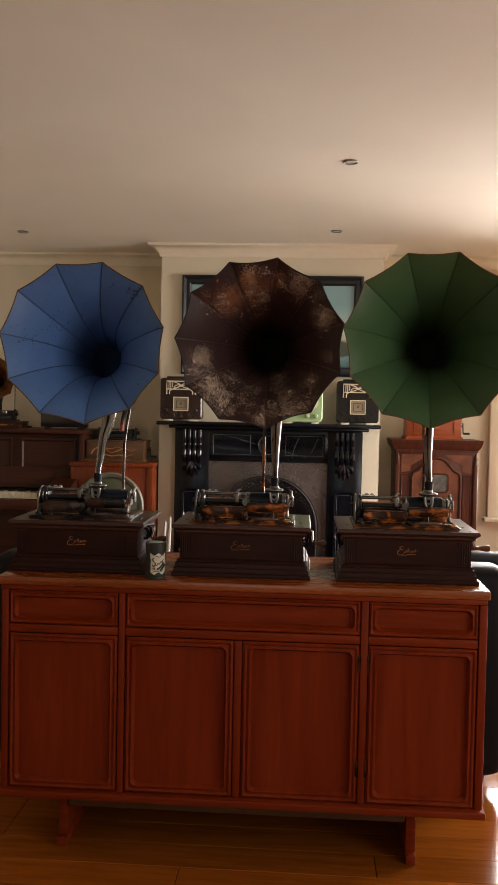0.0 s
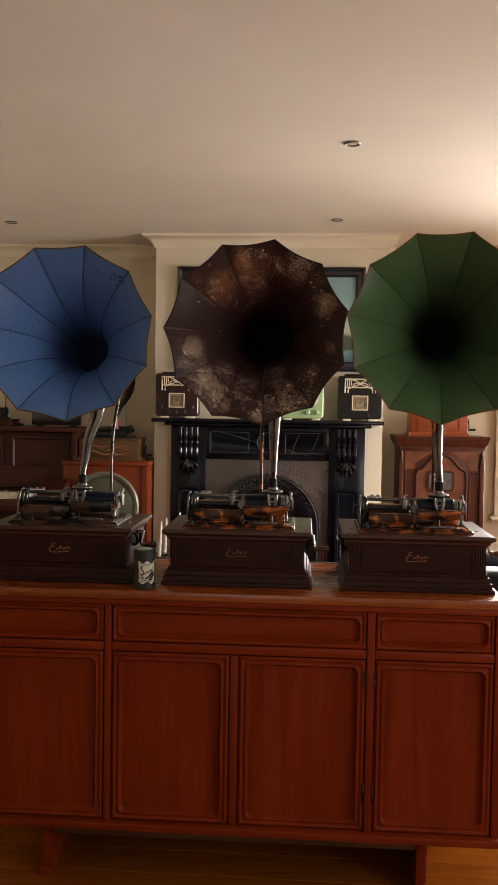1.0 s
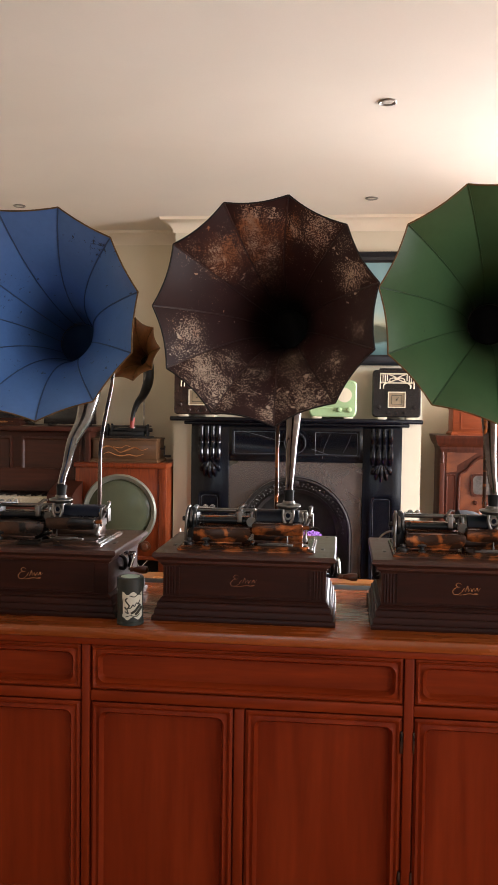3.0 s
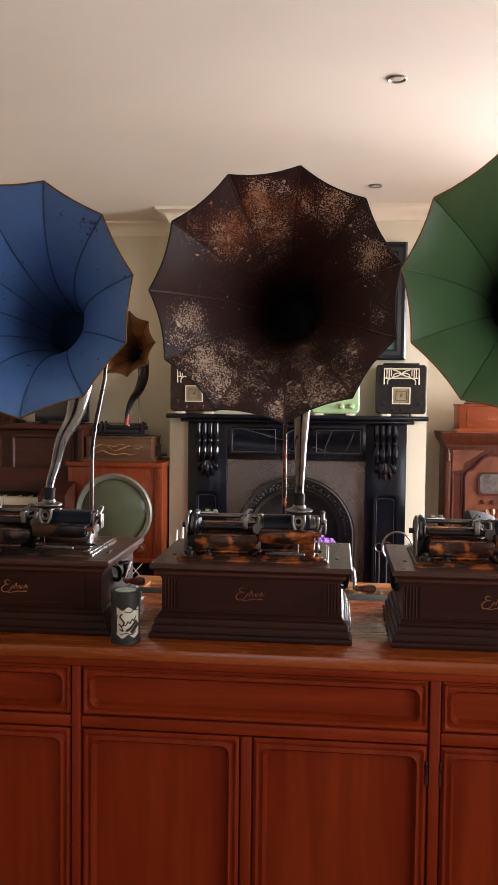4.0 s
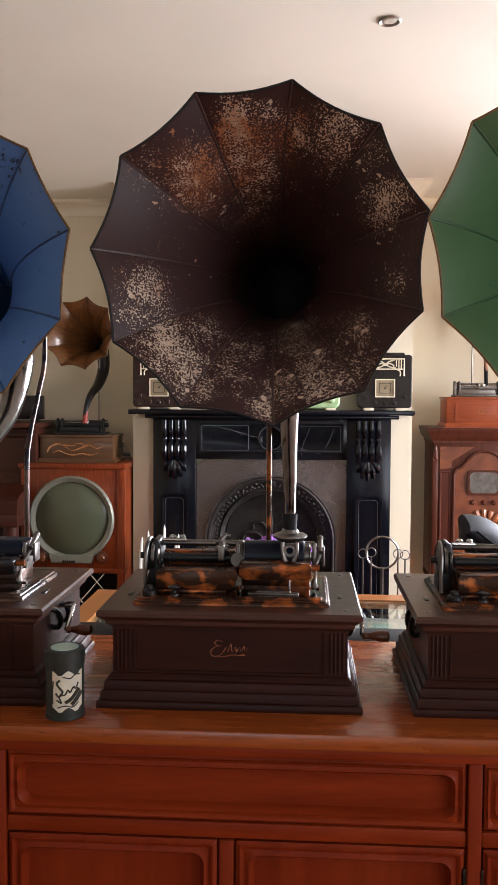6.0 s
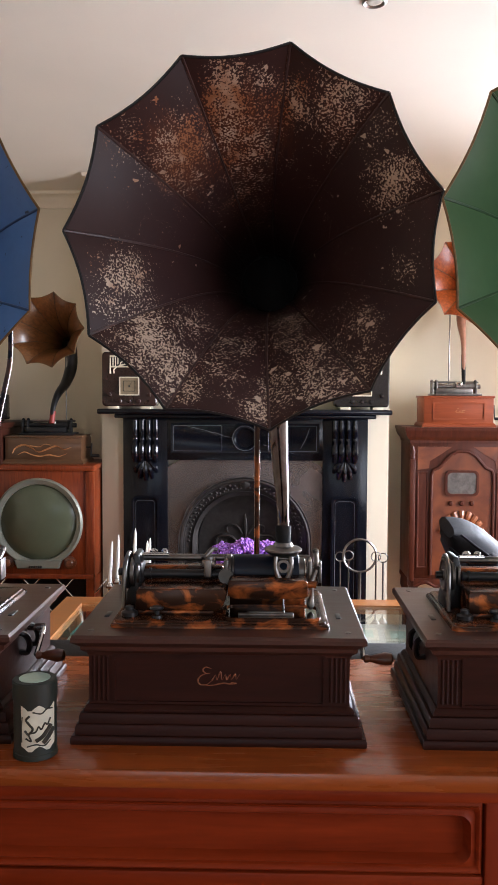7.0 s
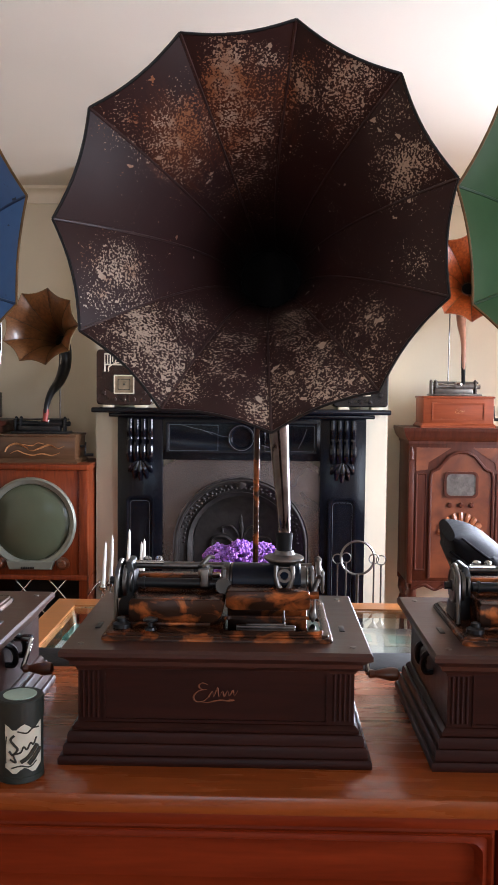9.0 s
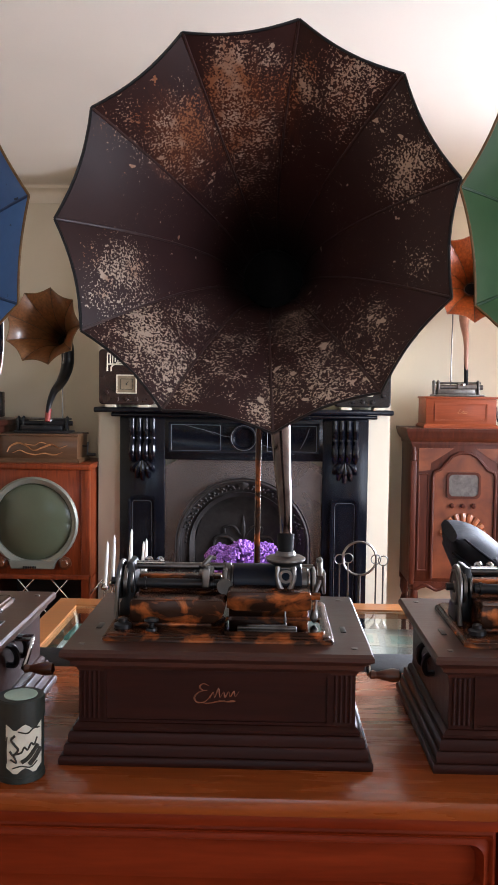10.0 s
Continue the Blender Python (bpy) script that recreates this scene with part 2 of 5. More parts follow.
    # bare metal low down, rusty higher up, in ragged patches
    sep = N.new("ShaderNodeTexNoise")
    sep.inputs["Scale"].default_value = 26
    L.new(place, sep.inputs["Vector"])
    xyz = N.new("ShaderNodeSeparateXYZ")
    L.new(place, xyz.inputs[0])
    high = N.new("ShaderNodeMapRange")
    high.inputs["From Min"].default_value, high.inputs["From Max"].default_value = 1.68, 1.90
    high.inputs["To Min"].default_value, high.inputs["To Max"].default_value = 0.45, -0.05
    slant = N.new("ShaderNodeMath")
    slant.operation = "MULTIPLY_ADD"
    slant.inputs[1].default_value = -0.8
    L.new(xyz.outputs["X"], slant.inputs[0])
    L.new(xyz.outputs["Z"], slant.inputs[2])
    L.new(slant.outputs[0], high.inputs["Value"])
    both = N.new("ShaderNodeMath")
    L.new(sep.outputs["Fac"], both.inputs[0])
    L.new(high.outputs[0], both.inputs[1])
    L.new(both.outputs[0], tone.inputs[0])
    # larger single flakes
    flake = N.new("ShaderNodeTexNoise")
    flake.inputs["Scale"].default_value, flake.inputs["Detail"].default_value, flake.inputs["Roughness"].default_value = 46, 3, 0.55
    L.new(place, flake.inputs["Vector"])
    f2 = N.new("ShaderNodeMath")
    f2.operation = "MULTIPLY_ADD"
    f2.inputs[1].default_value = 0.22
    L.new(total, f2.inputs[0])
    L.new(flake.outputs["Fac"], f2.inputs[2])
    f3 = N.new("ShaderNodeMapRange")
    f3.inputs["From Min"].default_value, f3.inputs["From Max"].default_value = 0.855 - chip_amount, 0.862 - chip_amount
    L.new(f2.outputs[0], f3.inputs["Value"])
    most = N.new("ShaderNodeMath")
    most.operation = "MAXIMUM"
    L.new(th.outputs[0], most.inputs[0])
    L.new(f3.outputs[0], most.inputs[1])
    mx = N.new("ShaderNodeMix")
    mx.data_type = "RGBA"
    L.new(most.outputs[0], mx.inputs["Factor"])
    L.new(old, mx.inputs["A"])
    L.new(tone.outputs[0], mx.inputs["B"])
    L.new(mx.outputs["Result"], b.inputs["Base Color"])
    return m


M["horn_brown"] = horn_paint("flaked_maroon_enamel", (0.036, 0.0155, 0.0150), (0.50, 0.40, 0.31), 0.022, rust=(0.30, 0.130, 0.060), rough=0.5, speckle=330, bias=[
    (-0.290, 1.464, 0.110, 0.34), (-0.250, 1.425, 0.085, 0.32), (-0.223, 1.500, 0.080, 0.27), (-0.326, 1.562, 0.075, 0.35), (-0.337, 1.515, 0.045, 0.30), (-0.175, 1.455, 0.105, 0.32), (-0.222, 1.400, 0.05, 0.36),
    (-0.132, 1.367, 0.050, 0.31), (-0.105, 1.405, 0.070, 0.33), (-0.052, 1.430, 0.100, 0.38), (-0.087, 1.485, 0.10, 0.30), (0.000, 1.440, 0.085, 0.34), (0.010, 1.490, 0.085, 0.30),
    (0.067, 1.560, 0.055, 0.25), (0.051, 1.682, 0.075, 0.38), (0.032, 1.747, 0.055, 0.30), (-0.024, 1.784, 0.085, 0.41), (-0.085, 1.791, 0.065, 0.37), (-0.127, 1.804, 0.06, 0.32), (-0.174, 1.803, 0.070, 0.42),
    (-0.154, 1.745, 0.110, 0.31), (-0.243, 1.735, 0.095, 0.35), (-0.300, 1.745, 0.07, 0.31)],
    stain=((0.13, 0.040, 0.015), (-0.139, 1.600), [(-0.245, 1.730, 0.095, 0.75), (-0.168, 1.765, 0.110, 0.72), (-0.109, 1.770, 0.090, 0.50), (-0.030, 1.765, 0.080, 0.42)]))
M["horn_blue"] = horn_paint("worn_blue_enamel", (0.094, 0.200, 0.46), (0.030, 0.045, 0.080), 0.035, speckle=120)
M["horn_green"] = horn_paint("deep_green_enamel", (0.056, 0.116, 0.050), (0.012, 0.02, 0.01), -0.06, rough=0.33, speckle=60)
M["horn_oak"] = wood("grained_oak_horn", (0.07, 0.024, 0.006), (0.23, 0.095, 0.028), "y", 0.35, 0.3, 2)
M["horn_orange"] = wood("grained_orange_horn", (0.10, 0.014, 0.003), (0.42, 0.092, 0.013), "y", 0.38, 0.08, 2, gloss=0.25)
M["neck_bronze"] = mat("darkened_nickel_neck", (0.15, 0.12, 0.11), 0.2, 1.0, var=0.35, scale=22, other=(0.055, 0.030, 0.024), bump=0.03)
M["neck_nickel"] = mat("greyed_nickel_neck", (0.24, 0.23, 0.225), 0.2, 1.0, var=0.3, scale=22, other=(0.10, 0.09, 0.085), bump=0.03)
M["headrest"] = mat("soft_black_leather", (0.008, 0.008, 0.010), 0.72, var=0.3, scale=40, bump=0.2, fine=240, gloss=0.1)
# orange horn's neck: whitening by backlight put in as a paler tan
M["neck_backlit_tan"] = mat("tan_neck_paled_by_backlight", (0.40, 0.19, 0.12), 0.4, var=0.2, scale=20, bump=0.03)
M["seam_maroon"] = mat("maroon_seam", (0.055, 0.028, 0.026), 0.42, var=0.3, scale=40)
M["seam_green"] = mat("dark_green_seam", (0.030, 0.075, 0.026), 0.45)
M["seam_brown"] = mat("dark_brown_seam", (0.035, 0.014, 0.005), 0.5)
# seams, and the blue horn's throat liner with its shade in the colour
M["seam_throat_blue"] = mat("dark_blue_seam_and_throat", (0.040, 0.080, 0.18), 0.45)
M["gilt_edge"] = mat("ochre_gilt_edge", (0.16, 0.085, 0.022), 0.45, 0.3, var=0.4, scale=40)

# ---- geometry helpers ----


def cube(x0, x1, y0, y1, z0, z1, b=0.0, seg=2):
    bm = bmesh.new()
    vs = [bm.verts.new((x, y, z)) for x in (x0, x1) for y in (y0, y1) for z in (z0, z1)]
    for f in ((0, 1, 3, 2), (4, 6, 7, 5), (0, 4, 5, 1), (2, 3, 7, 6), (0, 2, 6, 4), (1, 5, 7, 3)):
        bm.faces.new([vs[i] for i in f])
    if b:
        bmesh.ops.bevel(bm, geom=bm.edges[:], offset=b, segments=seg, profile=0.5, affect="EDGES")
    bmesh.ops.recalc_face_normals(bm, faces=bm.faces[:])
    return bm


def merge(*bms):
    out = bmesh.new()
    for b in bms:
        me = bpy.data.meshes.new("tmp")
        b.to_mesh(me)
        b.free()
        out.from_mesh(me)
        bpy.data.meshes.remove(me)
    return out


def moved(bm, m):
    bm.transform(m)
    return bm


def loft(rings, caps=True, close=False):
    """Skin through closed rings of points."""
    bm = bmesh.new()
    rows = [[bm.verts.new(p) for p in r] for r in rings]
    n = len(rows[0])
    pairs = list(zip(rows, rows[1:])) + ([(rows[-1], rows[0])] if close else [])
    for a, b in pairs:
        for i in range(n):
            j = (i + 1) % n
            bm.faces.new((a[i], a[j], b[j], b[i]))
    if caps and not close:
        bm.faces.new(rows[0][::-1])
        bm.faces.new(rows[-1])
    bmesh.ops.recalc_face_normals(bm, faces=bm.faces[:])
    return bm


def rect_loft(steps):
    """A moulded block: rows of half width, half depth and height."""
    return loft([[(-a, -b, z), (a, -b, z), (a, b, z), (-a, b, z)] for a, b, z in steps])


def lathe(profile, n=24, m=None):
    """Turned round z: rows of radius, height."""
    bm = loft([[(r * math.cos(2 * math.pi * i / n), r * math.sin(2 * math.pi * i / n), z) for i in range(n)] for r, z in profile])
    return moved(bm, m) if m else bm


def lathe_open(profile, n=32, m=None):
    bm = loft([[(r * math.cos(2 * math.pi * i / n), r * math.sin(2 * math.pi * i / n), z) for i in range(n)] for r, z in profile], caps=False, close=True)
    return moved(bm, m) if m else bm


def catmull(pts, k=6):
    P = [np.array(p, float) for p in pts]
    P = [2 * P[0] - P[1]] + P + [2 * P[-1] - P[-2]]
    out = []
    for i in range(1, len(P) - 2):
        a, b, c, d = P[i - 1:i + 3]
        for s in range(k):
            t = s / k
            out.append(0.5 * (2 * b + (c - a) * t + (2 * a - 5 * b + 4 * c - d) * t * t + (3 * b - a - 3 * c + d) * t ** 3))
    out.append(P[-2])
    return out


def tube(pts, radius, n=10, k=6, flat=1.0, caps=True):
    """A round bar through points; radius is one number or one for each point."""
    rad = list(radius) if hasattr(radius, "__len__") else [radius] * len(pts)
    rows = catmull([(*p, r) for p, r in zip(pts, rad)], k) if k > 1 else [np.array((*p, r), float) for p, r in zip(pts, rad)]
    P = [Vector(r[:3]) for r in rows]
    up = None
    rings = []
    for i, r in enumerate(rows):
        d = (P[min(i + 1, len(P) - 1)] - P[max(i - 1, 0)]).normalized()
        if up is None:
            up = d.orthogonal().normalized()
        up = (up - d * up.dot(d)).normalized()
        side = d.cross(up)
        rings.append([P[i] + (up * math.cos(2 * math.pi * j / n) + side * math.sin(2 * math.pi * j / n) * flat) * r[3] for j in range(n)])
    return loft(rings, caps)


def bar(a, b, r, n=10):
    return tube([a, b], r, n, 1)


def extrude(outline, y0, y1, b=0.0):
    """A plate: outline in x and z, from y0 to y1."""
    bm = loft([[(x, y0, z) for x, z in outline], [(x, y1, z) for x, z in outline]])
    if b:
        bmesh.ops.bevel(bm, geom=bm.edges[:], offset=b, segments=2, profile=0.5, affect="EDGES")
    return bm


def rounded(x0, x1, z0, z1, r, n=5):
    out = []
    for cx, cz, a0 in ((x1 - r, z1 - r, 0), (x0 + r, z1 - r, 90), (x0 + r, z0 + r, 180), (x1 - r, z0 + r, 270)):
        for i in range(n + 1):
            a = radians(a0 + 90 * i / n)
            out.append((cx + r * math.cos(a), cz + r * math.sin(a)))
    return out


def ring_plate(outer, inner, y0, y1):
    """A frame between two outlines of as many points, in x and z."""
    return loft([[(x, y0, z) for x, z in outer], [(x, y0, z) for x, z in inner], [(x, y1, z) for x, z in inner], [(x, y1, z) for x, z in outer]], caps=False, close=True)


def mesh_of(name, bm, material, angle=35):
    me = bpy.data.meshes.new(name)
    bm.to_mesh(me)
    bm.free()
    me.materials.append(M[material] if isinstance(material, str) else material)
    me.shade_smooth()
    me.set_sharp_from_angle(angle=radians(angle))
    return me


def part(name, bm, material, parent=None, label="", at=None):
    ob = new(name, bm if isinstance(bm, bpy.types.Mesh) else mesh_of(name, bm, material))
    if parent is not None:
        ob.parent = parent
    if at is not None:
        ob.matrix_basis = at
    if label:
        tagged(ob, label)
    return ob


def thing(name, at, label, category, group="", kind=""):
    ob = new(name)
    ob.empty_display_size = 0.05
    ob.matrix_basis = at
    return tagged(ob, label, category, group, kind)


def structure(name, bm, material, label="", category=""):
    return tagged(part(name, bm, material), label, category, "", "structure")


# ---- room ----
CEIL, BACK, BREAST = 2.559, 6.42, 6.02
X0, X1, Y0 = -3.3, 2.75, -2.3
structure("ceiling", cube(X0 - 0.1, X1 + 0.1, Y0 - 0.1, BACK + 0.1, CEIL, CEIL + 0.1), "ceiling", "flat warm white plaster ceiling", "ceiling")
structure("wall_north", merge(
    cube(X0 - 0.1, 1.45, BACK, BACK + 0.12, 0, CEIL), cube(2.5, X1 + 0.1, BACK, BACK + 0.12, 0, CEIL),
    cube(1.45, 2.5, BACK, BACK + 0.12, 0, 0.70), cube(1.45, 2.5, BACK, BACK + 0.12, 2.2, CEIL)), "wall", "cream painted plaster wall with a window", "wall")
structure("wall_east", merge(
    cube(X1, X1 + 0.12, Y0, -0.4, 0, CEIL), cube(X1, X1 + 0.12, 1.6, 4.15, 0, CEIL), cube(X1, X1 + 0.12, -0.4, 1.6, 0, 0.7), cube(X1, X1 + 0.12, -0.4, 1.6, 2.2, CEIL), cube(X1, X1 + 0.12, 5.45, BACK, 0, CEIL),
    cube(X1, X1 + 0.12, 4.15, 5.45, 0, 0.7), cube(X1, X1 + 0.12, 4.15, 5.45, 2.2, CEIL)), "wall", "cream painted plaster wall with a window", "wall")
structure("wall_west", cube(X0 - 0.12, X0, Y0, BACK, 0, CEIL), "wall", "cream painted plaster wall", "wall")
structure("wall_south", merge(
    cube(X0, -1.4, Y0 - 0.12, Y0, 0, CEIL), cube(0.6, X1, Y0 - 0.12, Y0, 0, CEIL),
    cube(-1.4, 0.6, Y0 - 0.12, Y0, 0, 0.75), cube(-1.4, 0.6, Y0 - 0.12, Y0, 2.25, CEIL)), "wall", "cream painted plaster wall with a window", "wall")
structure("chimney_breast", merge(
    cube(-1.035, -0.66, BREAST, BACK, 0, CEIL), cube(0.14, 0.53, BREAST, BACK, 0, CEIL), cube(-0.66, 0.14, BREAST, BACK, 1.0, CEIL)),
    "wall", "cream painted chimney breast above the fireplace", "wall")


def cornice(points):
    """A coved moulding along a line on the plan, under the ceiling."""
    prof = [(0.0, -0.085), (0.012, -0.085), (0.014, -0.07), (0.03, -0.045), (0.06, -0.022), (0.082, -0.016), (0.088, 0.0), (0.0, 0.0)]
    rings = []
    for i, p in enumerate(points):
        p = Vector((*p, 0))
        d0 = (p - Vector((*points[i - 1], 0))).normalized() if i else None
        d1 = (Vector((*points[i + 1], 0)) - p).normalized() if i + 1 < len(points) else None
        a = d0 or d1
        b = d1 or d0
        n0, n1 = Vector((a.y, -a.x, 0)), Vector((b.y, -b.x, 0))
        n = (n0 + n1) / (1 + n0.dot(n1))
        rings.append([p + n * o + Vector((0, 0, CEIL + h)) for o, h in prof])
    return loft(rings)


structure("cornice", cornice([(X0, BACK), (-1.035, BACK), (-1.035, BREAST), (0.53, BREAST), (0.53, BACK), (X1, BACK), (X1, Y0)]), "trim", "coved cream plaster cornice", "cornice")
structure("baseboard", merge(cube(X0, -1.05, BACK - 0.018, BACK, 0, 0.14, 0.004), cube(0.53, X1, BACK - 0.018, BACK, 0, 0.14, 0.004),
          cube(X1 - 0.018, X1, Y0, BACK - 0.02, 0, 0.14, 0.004), cube(X0, X0 + 0.018, Y0, BACK - 0.02, 0, 0.14, 0.004)), "trim", "cream painted skirting board", "baseboard")


def window(name, w, h, m):
    win = tagged(thing(name, m, "cream painted timber sash window in daylight", "window"), kind="structure")
    part("window_frame", merge(cube(-w / 2 - 0.08, -w / 2, -0.03, 0.02, -0.06, h + 0.08, 0.006), cube(w / 2, w / 2 + 0.08, -0.03, 0.02, -0.06, h + 0.08, 0.006),
         cube(-w / 2, w / 2, -0.03, 0.02, h, h + 0.08, 0.006), cube(-w / 2, w / 2, 0.02, 0.06, h / 2 - 0.02, h / 2 + 0.02, 0.004)), "trim", win)
    part("window_sill", cube(-w / 2 - 0.11, w / 2 + 0.11, -0.07, 0.03, -0.09, -0.06, 0.008), "trim", win)


window("window_1", 1.05, 1.5, pose(1.975, BACK - 0.021, 0.70))
window("window_2", 1.3, 1.5, pose(X1 - 0.021, 4.8, 0.70, 0, 0, -90))
window("window_4", 2.0, 1.5, pose(X1 - 0.021, 0.6, 0.70, 0, 0, -90))
window("window_3", 2.0, 1.5, pose(-0.4, Y0 + 0.021, 0.75, 0, 0, 180))


def downlight(x, y):
    d = thing("downlight", pose(x, y, CEIL), "recessed steel downlight, switched off, in the ceiling", "ceiling lamp", "ceiling downlights")
    part("rim", lathe_open([(0.034, 0.0), (0.037, -0.004), (0.032, -0.007), (0.025, -0.003), (0.025, 0.0)], 28), "lamp_metal", d)
    part("bulb", lathe([(0.0245, -0.001), (0.021, -0.003), (0.012, -0.004), (0.003, -0.002)], 20), "lamp_glass", d)


for x, y in ((0.188, 4.0), (0.18, 5.52), (-1.9, 5.6), (-1.9, 4.0), (0.188, 1.2), (-1.9, 1.2)):
    downlight(x, y)


# each floorboard its own tone
nt = M["floor"].node_tree
info = nt.nodes.new("ShaderNodeObjectInfo")
tone = nt.nodes.new("ShaderNodeMapRange")
tone.inputs["To Min"].default_value, tone.inputs["To Max"].default_value = 0.72, 1.2
nt.links.new(info.outputs["Random"], tone.inputs["Value"])
hue = nt.nodes.new("ShaderNodeHueSaturation")
nt.links.new(tone.outputs[0], hue.inputs["Value"])
base = nt.nodes["Principled BSDF"].inputs["Base Color"]
nt.links.new(base.links[0].from_socket, hue.inputs["Color"])
nt.links.new(hue.outputs[0], base)

# ---- sideboard ----
SB = thing("sideboard", pose(-0.18, 2.537, 0), "long red mahogany sideboard with panelled doors, on a plinth base", "sideboard")
part("body", merge(cube(-0.735, 0.735, 0.0175, 0.485, 0.215, 0.835)), "redwood_z", SB)
part("top", merge(cube(-0.748, 0.742, -0.012, 0.495, 0.852, 0.878, 0.005)), "redwood_sheen_top", SB, "polished red-brown top with worn edge, window sheen put into its colour")
part("top_mould", cube(-0.738, 0.735, -0.004, 0.49, 0.835, 0.8515, 0.003), "redwood_x", SB)
part("bottom_rail", cube(-0.748, 0.745, -0.016, 0.495, 0.192, 0.215, 0.005), "redwood_x", SB)
for x0, x1 in ((-0.737, -0.715), (-0.372, -0.352), (0.364, 0.386), (0.713, 0.737)):
    part("stile", cube(x0, x1, 0.0, 0.03, 0.215, 0.835, 0.004), "redwood_z", SB)
part("stile", cube(-0.016, 0.008, 0.004, 0.03, 0.215, 0.70, 0.004), "redwood_z", SB)
for x0, x1 in ((-0.715, -0.372), (-0.352, 0.364), (0.386, 0.713)):
    part("rail", cube(x0, x1, 0.004, 0.03, 0.702, 0.728, 0.004), "redwood_x", SB)


def panel_face(x0, x1, z0, z1, frame, y):
    """A raised frame with round corners on its inside, over a sunk panel."""
    a = rounded(x0, x1, z0, z1, 0.002)
    b = rounded(x0 + frame, x1 - frame, z0 + frame, z1 - frame, 0.018)
    c = rounded(x0 + frame + 0.008, x1 - frame - 0.008, z0 + frame + 0.008, z1 - frame - 0.008, 0.014)

    def lip(k):
        return rounded(x0 + frame * k, x1 - frame * k, z0 + frame * k, z1 - frame * k, 0.002 + 0.016 * min(k, 1) ** 2)
    rings = [(a, y + 0.022), (a, y + 0.002), (rounded(x0 + 0.004, x1 - 0.004, z0 + 0.004, z1 - 0.004, 0.002), y), (lip(0.30), y - 0.0035), (lip(0.45), y - 0.0025), (lip(0.60), y + 0.001), (lip(0.80), y + 0.0005), (b, y - 0.003), (lip(1.15), y + 0.001), (c, y + 0.012)]
    return loft([[(x, yy, z) for x, z in r] for r, yy in rings])


for x0, x1 in ((-0.712, -0.375), (-0.349, 0.361), (0.389, 0.710)):
    d = part("drawer", panel_face(x0, x1, 0.731, 0.832, 0.016, 0.004), "redwood_x", SB)
for x0, x1 in ((-0.712, -0.375), (-0.349, -0.019), (0.011, 0.361), (0.389, 0.710)):
    d = part("door", panel_face(x0, x1, 0.219, 0.699, 0.020, 0.004), "redwood_z", SB)
    if x0 in (0.011, 0.389):
        for z in (0.30, 0.62):
            part("hinge", cube(x1 - 0.003 if x0 < 0.1 else x0 - 0.004, x1 + 0.002 if x0 < 0.1 else x0, -0.001, 0.006, z, z + 0.05, 0.001), "dark_copper", d, "thin darkened brass butt hinge")
for x in (-0.56, 0.54):
    part("leg", merge(cube(x - 0.016, x + 0.016, 0.07, 0.43, 0.0, 0.03, 0.004), cube(x - 0.016, x + 0.016, 0.09, 0.41, 0.03, 0.192, 0.004)), "redwood_x", SB)
part("stretcher", cube(-0.54, 0.52, 0.08, 0.11, 0.128, 0.191, 0.004), "oakbox", SB, "plain brown timber stretcher")

# ---- horns ----


def flare(d, depth, r0, r1, k):
    """The bell's radius at a depth behind the mouth."""
    e = math.exp(-k * d / depth)
    e1 = math.exp(-k)
    return r0 + (r1 - r0) * (e - e1) / (1 - e1)


